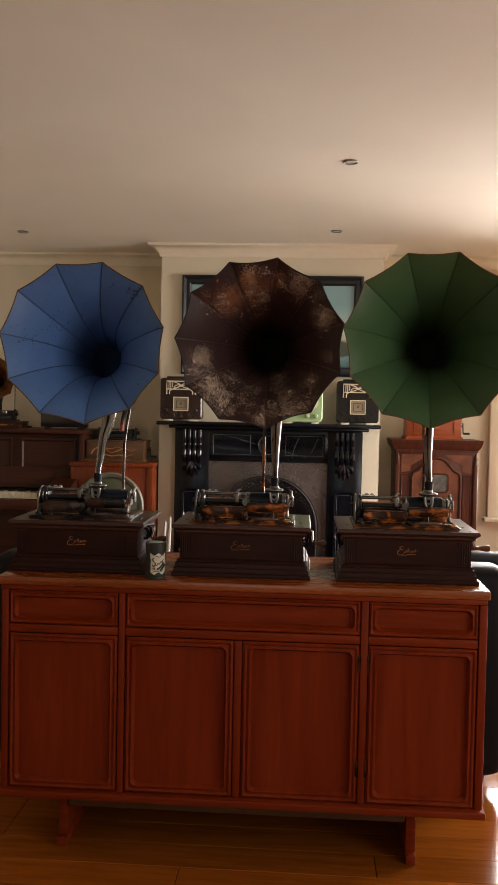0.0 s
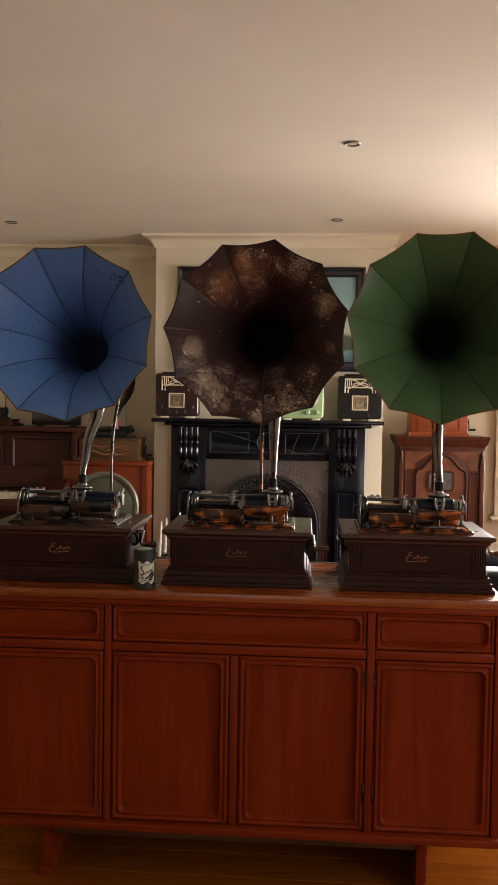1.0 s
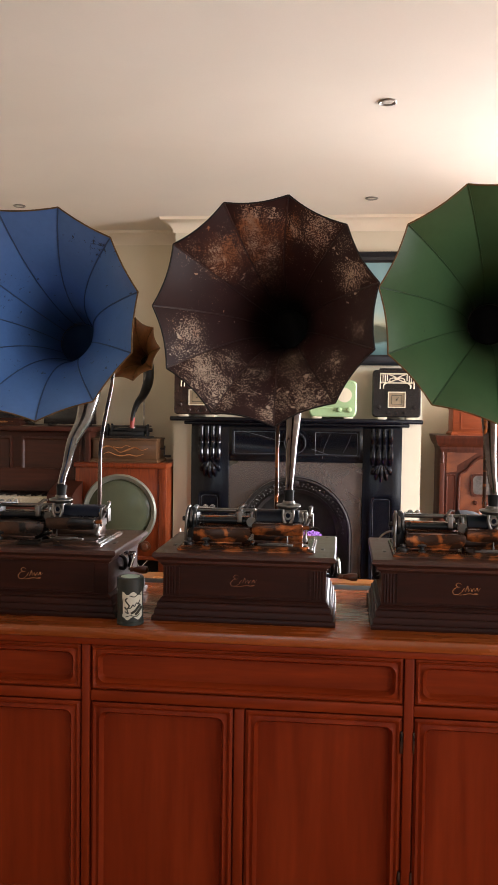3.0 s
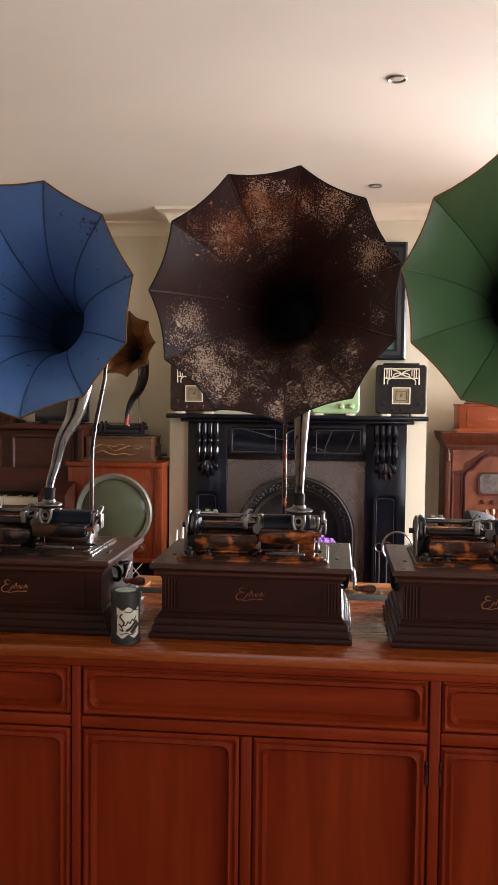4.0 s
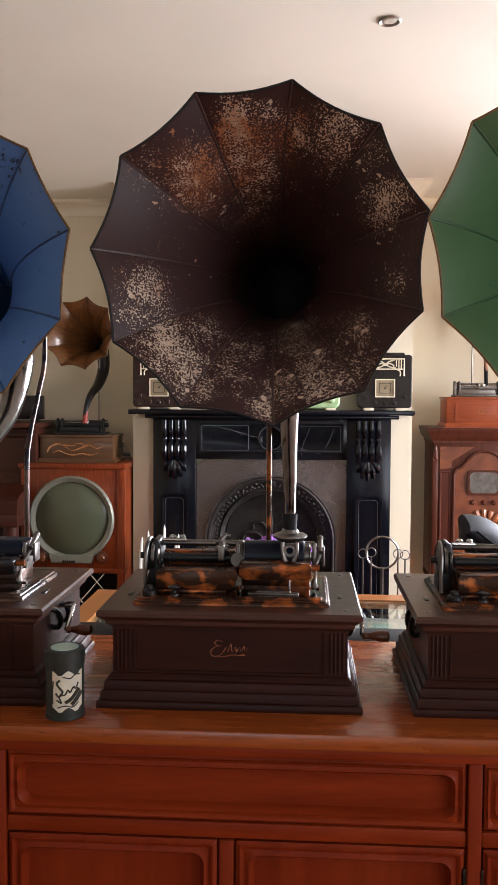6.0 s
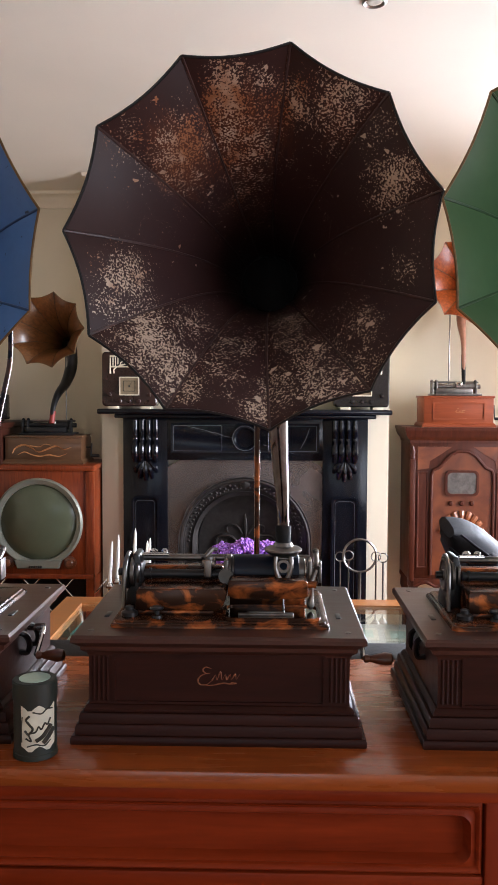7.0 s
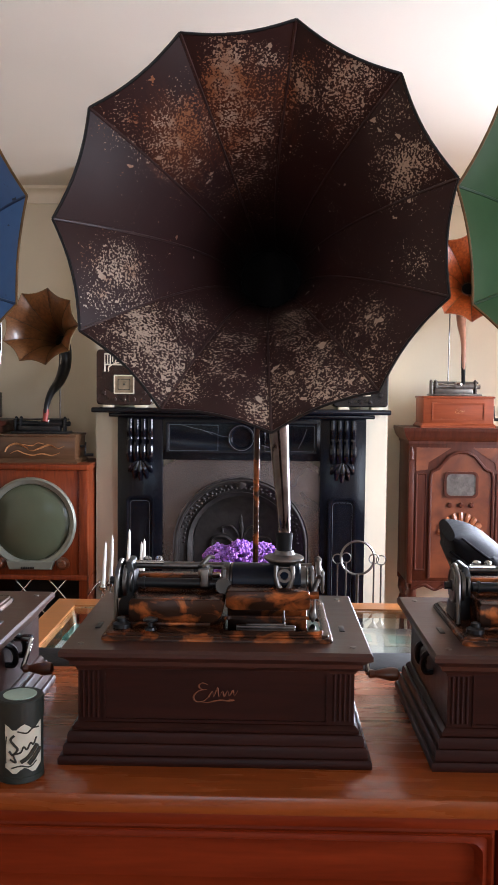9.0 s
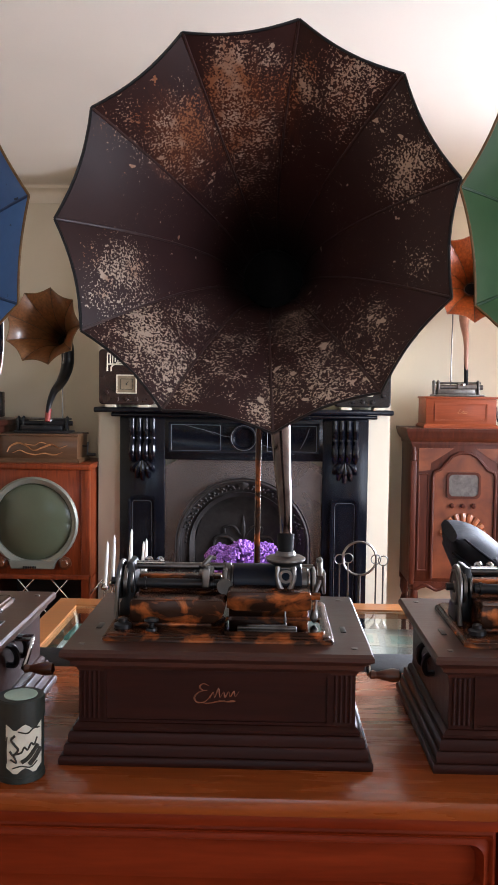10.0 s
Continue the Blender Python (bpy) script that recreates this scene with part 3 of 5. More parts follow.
def make_horn(name, at, label, group, R, depth, throat, panels, turn, mats, neck, neck_r, k=3.4, sag=0.035, category="horn", liner="soot_and_shade", rubber="rubber"):
    """A panelled bell with its mouth towards -y, and a swan neck through points (from the throat on)."""
    skin, seam, edge, pipe = mats
    h = thing(name, at, label, category, group)
    step, sub, rows = 2 * math.pi / panels, 8, 22
    ds = [depth * (i / rows) ** 1.5 for i in range(rows + 1)]

    def point(d, u, lift=0.0):
        r = flare(d, depth, throat, R, k) + lift
        open_ = min(1.0, max(0.0, (r - throat) / (R - throat)) * 1.3)
        a = step * u
        shape = math.cos(step / 2) / math.cos(a - step / 2) * (1 - sag * (1 - (2 * u - 1) ** 2))
        r *= 1 + open_ * (shape - 1)
        return Vector((r * math.sin(a), d, r * math.cos(a)))

    bm = bmesh.new()
    for lift in (0.0, 0.0016):
        g = [[bm.verts.new(point(d, i / sub, lift)) for i in range(sub + 1)] for d in ds]
        for a, b in zip(g, g[1:]):
            for i in range(sub):
                q = (a[i], a[i + 1], b[i + 1], b[i])
                bm.faces.new(q if lift else q[::-1])
    shared = mesh_of("panel", bm, skin, 60)
    ridge = mesh_of("seam", tube([point(d, 0, -0.0005) for d in ds], [0.0021 - 0.0008 * i / rows for i in range(rows + 1)], 6, 1), seam)
    lip = mesh_of("rim", tube([point(0, i / sub, 0.0008) for i in range(sub + 1)], 0.0019, 6, 1), edge)
    for i in range(panels):
        m = pose(0, 0, 0, 0, turn + math.degrees(step) * i, 0)
        part("panel", shared, None, h, at=m)
        part("seam", ridge, None, h, at=m)
        part("rim", lip, None, h, at=m)
    part("collar", lathe_open([(throat + 0.004, 0.012), (throat + 0.004, -0.010), (throat + 0.0005, -0.010), (throat + 0.0005, 0.012)], 28, pose(0, depth, 0, 90)), edge, h)
    part("neck", tube([(0, depth + 0.002, 0), *neck], [throat * 1.02, *neck_r], 20, 6, caps=False), pipe, h)
    # inner liner in a dark colour that stands in for shade down the neck
    part("throat", tube([(0, depth - 0.014, 0), (0, depth + 0.004, 0), *neck], [throat * 1.08, throat * 0.97, *(r * 0.93 for r in neck_r)], 20, 6, caps=False), liner, h, "inside of the neck, its shade put in as dark colour")
    e, q = Vector(neck[-1]), Vector(neck[-2])
    part("sleeve", tube([e + (e - q) * 0.12, e, e + (q - e) * 0.7], [neck_r[-1] * 1.2, neck_r[-1] * 1.22, neck_r[-1] * 1.42], 14, 3), rubber, h, "short rubber sleeve")
    return h


NECK_R = [0.045, 0.037, 0.0240, 0.0155, 0.0115, 0.0095, 0.0095]
HG = "large panelled phonograph horns"


def swan_neck(at, x, lean=0.0):
    """The neck's line in the horn's own space, down to the sound box at x."""
    back = at.inverted()
    upper = [(0.0, 0.60, -0.025), (0.0, 0.645, -0.10), (lean, 0.57, -0.21)]
    x0 = (at @ Vector(upper[-1])).x
    lower = [(x0 + (x - x0) * k, y, z) for k, y, z in ((0.5, 2.925, 1.285), (0.85, 2.822, 1.225), (0.97, 2.768, 1.190), (1.0, 2.758, 1.152))]
    return upper + [tuple(back @ Vector(v)) for v in lower]


AT = pose(-0.139, 2.545, 1.600, 0.5, 0, -2.5)
make_horn("phonograph_horn", AT, "dark maroon panelled metal swan-neck horn with heavily flaked paint", HG, 0.257, 0.52, 0.054, 11, 11.0,
          ("horn_brown", "seam_maroon", "black_iron", "neck_bronze"), swan_neck(AT, -0.092, 0.012), NECK_R)
AT = pose(-0.682, 2.56, 1.597, -4, 0, 4.5)
make_horn("phonograph_horn", AT, "bright blue panelled metal swan-neck horn with gilt edge", HG, 0.251, 0.52, 0.058, 11, 13,
          ("horn_blue", "seam_throat_blue", "gilt_edge", "neck_nickel"), swan_neck(AT, -0.676), NECK_R, k=3.2, sag=0.018, liner="seam_throat_blue")
AT = pose(0.366, 2.505, 1.616, 0, 0, -6.5)
make_horn("phonograph_horn", AT, "deep green panelled metal swan-neck horn", HG, 0.259, 0.52, 0.054, 11, 15.8,
          ("horn_green", "seam_green", "gilt_edge", "neck_bronze"), swan_neck(AT, 0.405, 0.008), NECK_R, k=3.0, sag=0.024)

# ---- phonographs on the sideboard ----


def scroll(cx, cz, w, y):
    """A gilt flourish: a double curl, a running wave and a swash under them."""
    s = w / 0.064

    def P(pts):
        return [(cx + x * s, y, cz + z * s) for x, z in pts]
    r = 0.00075 * s
    curl = tube(P([(-0.011, 0.0125), (-0.019, 0.0150), (-0.024, 0.0105), (-0.019, 0.0055), (-0.013, 0.0060), (-0.024, 0.0035), (-0.031, -0.0040), (-0.028, -0.0110), (-0.018, -0.0110), (-0.010, -0.0050)]), [r * 0.6, r * 1.2, r * 1.6, r, r * 0.6, r, r * 1.8, r * 1.4, r, r * 0.5], 6, 6)
    wave = []
    for i in range(12):
        wave.append((-0.010 + i * 0.0036 + (0.0016 if i % 2 else 0), (0.0030 if i % 2 else -0.0046) + (0.0045 if i == 3 else 0) + 0.0002 * i))
    run = tube(P(wave), [r * (0.6 if i % 3 else 1.8) for i in range(12)], 6, 5)
    swash = tube(P([(-0.028, -0.0110), (-0.012, -0.0125), (0.006, -0.0090), (0.016, -0.0100), (0.026, -0.0090), (0.018, -0.0075)]), [r * 0.5, r, r * 1.6, r * 1.3, r * 0.9, r * 0.4], 6, 6)
    return merge(curl, run, swash)


def phonograph(x, y, plate, arm_label, rod_x=0.05, tall_rod=False, cx=0.096, gilt="gold", loaded=True):
    """A cylinder phonograph in its case; cx is where the sound box stands, loaded says whether a cylinder is on it."""
    W, D = 0.213, 0.168
    p = thing("cylinder_phonograph", pose(x, y + D, 0.878), arm_label, "phonograph", "phonographs on the sideboard")
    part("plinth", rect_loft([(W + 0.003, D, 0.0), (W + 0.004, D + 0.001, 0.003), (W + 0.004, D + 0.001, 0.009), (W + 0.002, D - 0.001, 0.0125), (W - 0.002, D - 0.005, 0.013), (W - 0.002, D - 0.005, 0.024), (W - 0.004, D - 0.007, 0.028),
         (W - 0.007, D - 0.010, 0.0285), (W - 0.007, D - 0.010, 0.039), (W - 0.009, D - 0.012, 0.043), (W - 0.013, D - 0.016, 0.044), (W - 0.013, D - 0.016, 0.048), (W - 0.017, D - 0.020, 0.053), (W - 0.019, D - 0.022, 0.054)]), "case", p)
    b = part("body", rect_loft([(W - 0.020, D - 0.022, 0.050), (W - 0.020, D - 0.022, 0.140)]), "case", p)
    if loaded:
        for sx in (-1, 1):
            for i in range(4):
                part("flute", bar((sx * (W - 0.027 - i * 0.0068), -D + 0.0225, 0.060), (sx * (W - 0.027 - i * 0.0068), -D + 0.0225, 0.126), 0.0024, 8), "case", b)
    part("front_panel", merge(ring_plate(rounded(-W + 0.055, W - 0.055, 0.055, 0.130, 0.002), rounded(-W + 0.059, W - 0.059, 0.059, 0.126, 0.002), -D + 0.0195, -D + 0.0225)), "case", b)
    part("mark", scroll(0.0, 0.096, 0.064, -D + 0.0215), gilt, p, "faded gilt script flourish")
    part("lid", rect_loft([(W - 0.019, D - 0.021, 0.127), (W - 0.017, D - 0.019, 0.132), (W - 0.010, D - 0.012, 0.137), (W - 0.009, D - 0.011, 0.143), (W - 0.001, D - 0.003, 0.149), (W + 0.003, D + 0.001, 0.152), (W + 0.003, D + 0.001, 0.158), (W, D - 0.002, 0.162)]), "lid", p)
    for sx in (-1, 1):
        for yy in (-D + 0.03, D - 0.03):
            part("screw", lathe([(0.0045, 0.161), (0.0045, 0.1630), (0.002, 0.1636)], 12, pose(sx * (W - 0.022), yy, 0)), "dull_nickel", p)
        part("slot_plate", merge(cube(sx * (W - 0.030) - 0.004, sx * (W - 0.030) + 0.004, -0.06, -0.03, 0.161, 0.1635, 0.001)), "black_iron", p)
    # bedplate and works
    T = 0.162
    bed = part("bedplate", loft([[(px, py, z) for px, py in rounded(-0.167 + i, 0.165 - i, -0.124 + i, 0.105 - i, 0.010)] for i, z in ((0, T), (0, T + 0.003), (0.002, T + 0.006), (0.005, T + 0.007), (0.006, T + 0.0095), (0.010, T + 0.0105))]), plate, p)
    part("well", loft([[(px, py, z) for px, py in rounded(0.004, 0.150, -0.114, -0.030, 0.016)] for z in (T + 0.010, T + 0.0118)]), "tray", bed, "polished nickel tray")
    part("well_lip", moved(ring_plate(rounded(0.002, 0.152, -0.116, -0.028, 0.017), rounded(0.006, 0.148, -0.112, -0.032, 0.014), T + 0.010, T + 0.0145), Matrix(((1, 0, 0, 0), (0, 0, 1, 0), (0, 1, 0, 0), (0, 0, 0, 1)))), plate, bed)
    part("tray_bar", merge(cube(0.026, 0.112, -0.092, -0.082, T + 0.0115, T + 0.0155, 0.0015), cube(0.040, 0.098, -0.089, -0.085, T + 0.015, T + 0.018, 0.001)), "dull_nickel", bed)
    # the left casting, its corner swept down to the plate
    side = [(-0.134, T + 0.010), (-0.134, T + 0.044), (-0.130, T + 0.049), (0.004, T + 0.049), (0.007, T + 0.045), (0.006, T + 0.032), (0.001, T + 0.022), (-0.008, T + 0.016), (-0.018, T + 0.013), (-0.020, T + 0.010)]
    part("casting", extrude(side, -0.076, 0.045, 0.0015), plate, bed, "mottled oxidised casting")
    side = [(0.009, T + 0.037), (0.009, T + 0.058), (0.013, T + 0.062), (0.130, T + 0.062), (0.134, T + 0.058), (0.134, T + 0.036), (0.120, T + 0.033), (0.020, T + 0.033)]
    part("casting", extrude(side, -0.070, 0.045, 0.0015), plate, bed, "mottled oxidised casting")
    part("pedestal", cube(0.010, 0.132, -0.020, 0.045, T + 0.010, T + 0.0335, 0.002), plate, bed)
    part("front_lip", cube(-0.150, -0.012, -0.084, -0.0765, T + 0.010, T + 0.017, 0.002), plate, bed)
    part("back_wall", cube(-0.138, -0.003, 0.02, 0.045, T + 0.050, T + 0.066, 0.004), plate, bed)
    part("knob", merge(lathe([(0.004, T + 0.010), (0.004, T + 0.021), (0.010, T + 0.023), (0.011, T + 0.025), (0.010, T + 0.027), (0.004, T + 0.029)], 16, pose(-0.098, -0.10, 0)), lathe([(0.009, T + 0.010), (0.008, T + 0.014), (0.004, T + 0.015)], 16, pose(-0.098, -0.10, 0))), "black_iron", bed)
    part("pivot_boss", lathe([(0.013, T + 0.008), (0.013, T + 0.016), (0.007, T + 0.019), (0.007, T + 0.024), (0.003, T + 0.026)], 16, pose(-0.142, -0.088, 0)), "black_iron", bed)
    if loaded:
        part("record", moved(lathe([(0.024, 0), (0.026, 0.002), (0.026, 0.104), (0.024, 0.106)], 32), pose(0.016, -0.0, T + 0.064, 0, 90, 0)), "record", p, "blue-black celluloid cylinder record")
    part("mandrel", moved(lathe([(0.023, -0.012), (0.0262, -0.010), (0.0262, -0.002), (0.0225, 0.0), (0.0215, 0.112), (0.0215, 0.116), (0.019, 0.118), (0.006, 0.118)], 28), pose(0.014, 0, T + 0.064, 0, 90, 0)), "steel" if loaded else "record", p)
    part("mandrel_end", moved(lathe([(0.0195, 0.118), (0.0195, 0.1195), (0.006, 0.120)], 28), pose(0.014, 0, T + 0.064, 0, 90, 0)), "nickel", p)
    part("feed_screw", merge(bar((-0.13, -0.014, T + 0.060), (0.006, -0.014, T + 0.060), 0.0075, 16), *[bar((xx, -0.014, T + 0.060), (xx + 0.004, -0.014, T + 0.060), 0.0095, 16) for xx in (-0.122, -0.018, -0.004)]), "black_iron", p)
    part("centre_bracket", merge(cube(0.000, 0.008, -0.030, 0.028, T + 0.045, T + 0.086, 0.003), bar((0.004, -0.033, T + 0.060), (0.004, -0.028, T + 0.060), 0.012, 16)), "steel", p)
    part("guide_rod", bar((-0.15, 0.012, T + 0.082), (0.14, 0.012, T + 0.082), 0.0058, 14), "dull_nickel", p)
    for xx, rr, tt in ((-0.162, 0.027, 0.008), (-0.151, 0.0245, 0.007), (-0.141, 0.019, 0.005)):
        part("gear_wheel", moved(lathe_open([(rr - 0.003, 0), (rr, 0.001), (rr, tt - 0.001), (rr - 0.003, tt), (rr * 0.82, tt * 0.7), (rr * 0.35, tt * 0.6), (rr * 0.3, tt), (rr * 0.3, 0), (rr * 0.35, tt * 0.3), (rr * 0.82, tt * 0.3)], 32), pose(xx, -0.012, T + 0.062, 0, 90, 0)), "steel", p)
    part("end_bracket", extrude([(-0.134, T + 0.010), (-0.134, T + 0.078), (-0.138, T + 0.092), (-0.146, T + 0.094), (-0.150, T + 0.080), (-0.150, T + 0.045), (-0.158, T + 0.030), (-0.160, T + 0.010)], -0.022, 0.030, 0.002), "black_iron", p)
    part("belt_guard", tube([(-0.158, -0.05, T + 0.012), (-0.158, -0.046, T + 0.040), (-0.157, -0.040, T + 0.075), (-0.156, -0.012, T + 0.0925), (-0.155, 0.016, T + 0.082), (-0.155, 0.026, T + 0.05)], 0.0035, 8, 5), "steel", p)
    part("spindle", bar((-0.172, -0.012, T + 0.062), (-0.150, -0.012, T + 0.062), 0.006, 12), "black_iron", p)
    part("half_nut_arm", merge(cube(-0.036, -0.014, -0.026, 0.022, T + 0.074, T + 0.083, 0.002), cube(-0.031, -0.019, -0.034, -0.024, T + 0.058, T + 0.086, 0.002), bar((-0.034, -0.010, T + 0.084), (-0.020, 0.004, T + 0.098), 0.0042), bar((-0.020, 0.004, T + 0.098), (-0.012, 0.006, T + 0.096), 0.003),
         lathe([(0.004, 0), (0.006, 0.002), (0.006, 0.006), (0.002, 0.008)], 10, pose(-0.024, -0.016, T + 0.083))), "dull_nickel", p)
    part("oil_cap", merge(lathe([(0.005, 0), (0.007, 0.003), (0.007, 0.009), (0.003, 0.012)], 12, pose(-0.118, 0.012, T + 0.084)), lathe([(0.004, 0), (0.006, 0.003), (0.006, 0.007), (0.003, 0.010)], 12, pose(-0.100, 0.012, T + 0.086)), bar((-0.134, -0.006, T + 0.090), (-0.092, 0.004, T + 0.088), 0.003)), "nickel", p)
    cr = part("carriage", merge(lathe([(0.010, 0.092), (0.022, 0.094), (0.029, 0.099), (0.0305, 0.101), (0.0305, 0.1035), (0.026, 0.106), (0.016, 0.108), (0.014, 0.114)], 32, pose(cx, -0.018, T)),
              tube([(cx - 0.012, -0.040, T + 0.094), (cx - 0.012, -0.044, T + 0.076), (cx - 0.007, -0.046, T + 0.062), (cx, -0.047, T + 0.056), (cx + 0.007, -0.046, T + 0.062), (cx + 0.012, -0.044, T + 0.076), (cx + 0.012, -0.040, T + 0.094)], 0.0040, 8, 5),
              cube(cx - 0.005, cx + 0.005, -0.050, -0.043, T + 0.042, T + 0.060, 0.002)), "dull_nickel", p)
    part("stylus_rod", merge(bar((cx, -0.047, T + 0.044), (cx, -0.050, T + 0.018), 0.0014, 8), lathe([(0.001, 0.010), (0.0025, 0.014), (0.0018, 0.020)], 8, pose(cx, -0.050, T))), "dull_nickel", cr)
    part("reproducer_ring", moved(lathe_open([(0.0105, -0.003), (0.0105, 0.003), (0.0062, 0.003), (0.0062, -0.003)], 20), pose(cx, -0.044, T + 0.080, 90)), "dull_nickel", cr)
    part("carriage_arm", merge(cube(cx - 0.010, cx + 0.010, -0.040, 0.020, T + 0.088, T + 0.093, 0.002), cube(cx - 0.020, cx + 0.020, 0.004, 0.020, T + 0.074, T + 0.090, 0.003)), "steel", cr)
    part("gate", merge(cube(0.136, 0.143, -0.026, 0.020, T + 0.036, T + 0.084, 0.003), bar((0.132, -0.008, T + 0.064), (0.156, -0.008, T + 0.064), 0.0075, 14), bar((0.150, -0.026, T + 0.074), (0.150, 0.012, T + 0.090), 0.0045),
         lathe([(0.003, 0), (0.0055, 0.003), (0.0055, 0.008), (0.002, 0.011)], 10, pose(0.150, 0.012, T + 0.088)), cube(0.153, 0.158, -0.022, 0.004, T + 0.048, T + 0.082, 0.002), bar((0.140, -0.034, T + 0.050), (0.150, -0.020, T + 0.072), 0.0035)), "dull_nickel", p)
    part("gate_pin", bar((0.132, -0.050, T + 0.052), (0.148, -0.050, T + 0.052), 0.0058, 14), "copper", p)
    part("start_lever", tube([(0.142, -0.050, T + 0.052), (0.141, -0.054, T + 0.038), (0.139, -0.056, T + 0.028), (0.139, -0.057, T + 0.020), (0.139, -0.057, T + 0.014)], [0.0028, 0.0026, 0.0050, 0.0058, 0.002], 10, 5), "dull_nickel", p)
    ck = part("crank", merge(bar((W - 0.03, 0.0, 0.128), (W + 0.010, 0.0, 0.128), 0.006), tube([(W + 0.008, 0.0, 0.128), (W + 0.010, -0.03, 0.113), (W + 0.010, -0.056, 0.098)], 0.004, 8, 5)), "nickel", p)
    part("grip", moved(lathe([(0.004, 0), (0.0065, 0.002), (0.0065, 0.007), (0.005, 0.010), (0.008, 0.022), (0.0105, 0.034), (0.009, 0.044), (0.003, 0.047)], 16), pose(W + 0.010, -0.056, 0.098, 0, 90, 0)), "handle", ck, "turned brown wooden grip")
    for s in (-1, 1):
        for i in (0, 1):
            part("carry_handle", tube([(s * (W - 0.026), -0.06 + i * 0.05, 0.137), (s * (W - 0.008), -0.05 + i * 0.05, 0.128), (s * (W - 0.006), -0.035 + i * 0.05, 0.108), (s * (W - 0.012), -0.03 + i * 0.05, 0.094), (s * (W - 0.025), -0.045 + i * 0.05, 0.100)], 0.005, 8, 5), "black_iron", p, "black iron scrolled drop handle")
    if tall_rod:
        way = [(rod_x, D + 0.010, 0.02), (rod_x, D + 0.012, 0.34), (rod_x, D + 0.030, 0.42), (rod_x, D + 0.09, 0.51), (rod_x, D + 0.135, 0.58), (rod_x, D + 0.13, 0.66), (rod_x - 0.02, D + 0.10, 0.70)]
    else:
        way = [(rod_x, D + 0.010, 0.02), (rod_x, D + 0.012, 0.30), (rod_x, D + 0.014, 0.40), (rod_x, D + 0.022, 0.49)]
    part("crane", tube(way, 0.0052, 10, 6), plate, p, "bent crane rod that holds the horn")
    part("clamp", cube(rod_x - 0.015, rod_x + 0.015, D - 0.024, D + 0.022, 0.06, 0.10, 0.004), "dull_nickel", p)
    return p


phonograph(-0.188, 2.608, "copper", "dark oak cylinder phonograph with oxidised copper bedplate", gilt="dim_gold")
phonograph(0.327, 2.607, "copper", "dark oak cylinder phonograph with mottled copper bedplate and nickel tray", 0.088, cx=0.075)
phonograph(-0.708, 2.607, "dark_copper", "plain dark oak cylinder phonograph with blackened bedplate and bare mandrel", 0.076, True, cx=0.032, loaded=False)

# ---- record canister ----
can = thing("record_canister", pose(-0.447, 2.576, 0.878, 0, 0, 24), "dark green card record canister with cream label on the sideboard", "canister")
part("tub", lathe([(0.0295, 0), (0.031, 0.001), (0.031, 0.008), (0.0300, 0.009), (0.0300, 0.086)], 36), "can", can)
part("lid", lathe([(0.0315, 0.084), (0.0315, 0.108), (0.030, 0.110), (0.004, 0.110)], 36), "can", can)
part("lid_disc", lathe([(0.022, 0.1100), (0.022, 0.1108), (0.002, 0.1108)], 28), "mint", can, "pale mint paper disc")


def on_can(u, z, r=0.0306):
    a = radians(-90) + u / 0.0306
    return (r * math.cos(a), r * math.sin(a), z)


bm = bmesh.new()
g = [[bm.verts.new(on_can(-0.025 + 0.052 * i / 10, 0.018 + 0.058 * j / 8 + (0.004 * math.cos(i * 0.63 * 2) if j in (0, 8) else 0))) for i in range(11)] for j in range(9)]
for a, b in zip(g, g[1:]):
    for i in range(10):
        bm.faces.new((a[i], a[i + 1], b[i + 1], b[i]))
part("label", bm, "label", can, "cream scalloped paper label")
part("label_flourish", merge(
    tube([on_can(u, z, 0.0308) for u, z in ((-0.012, 0.066), (-0.017, 0.060), (-0.012, 0.053), (-0.008, 0.047), (-0.014, 0.040), (-0.019, 0.045))], 0.0017, 6, 5),
    tube([on_can(u, z, 0.0308) for u, z in ((-0.018, 0.034), (-0.010, 0.030), (-0.013, 0.040), (-0.004, 0.043), (0.000, 0.050), (0.004, 0.046), (0.009, 0.054), (0.013, 0.051), (0.018, 0.060))], 0.0013, 6, 5),
    tube([on_can(u, z, 0.0308) for u, z in ((-0.004, 0.030), (0.006, 0.036), (0.019, 0.050))], 0.0030, 6, 5),
    tube([on_can(u, z, 0.0308) for u, z in ((-0.016, 0.022), (-0.004, 0.025), (0.008, 0.022), (0.018, 0.028))], 0.0010, 6, 5),
    tube([on_can(u, z, 0.0308) for u, z in ((-0.024, 0.028), (-0.0245, 0.045), (-0.023, 0.064))], 0.0009, 6, 4),
    tube([on_can(u, z, 0.0308) for u, z in ((-0.008, 0.071), (0.004, 0.068), (0.012, 0.073), (0.022, 0.072))], 0.0011, 6, 5),
    tube([on_can(u, z, 0.0308) for u, z in ((0.006, 0.026), (0.014, 0.034), (0.024, 0.044))], 0.0034, 6, 5)), "ink", can, "dark script flourish")

# ---- fireplace ----
FP = thing("fireplace", pose(-0.25, BREAST, 0), "black veined marble fireplace with arched cast-iron insert", "fireplace")
part("mantel_shelf", cube(-0.78, 0.775, -0.165, -0.002, 1.285, 1.312, 0.007), "marble", FP)
part("bed_mould", cube(-0.70, 0.70, -0.10, -0.002, 1.262, 1.284, 0.006), "marble", FP)
part("frieze", cube(-0.42, 0.42, -0.055, -0.002, 1.035, 1.262, 0.003), "marble", FP)
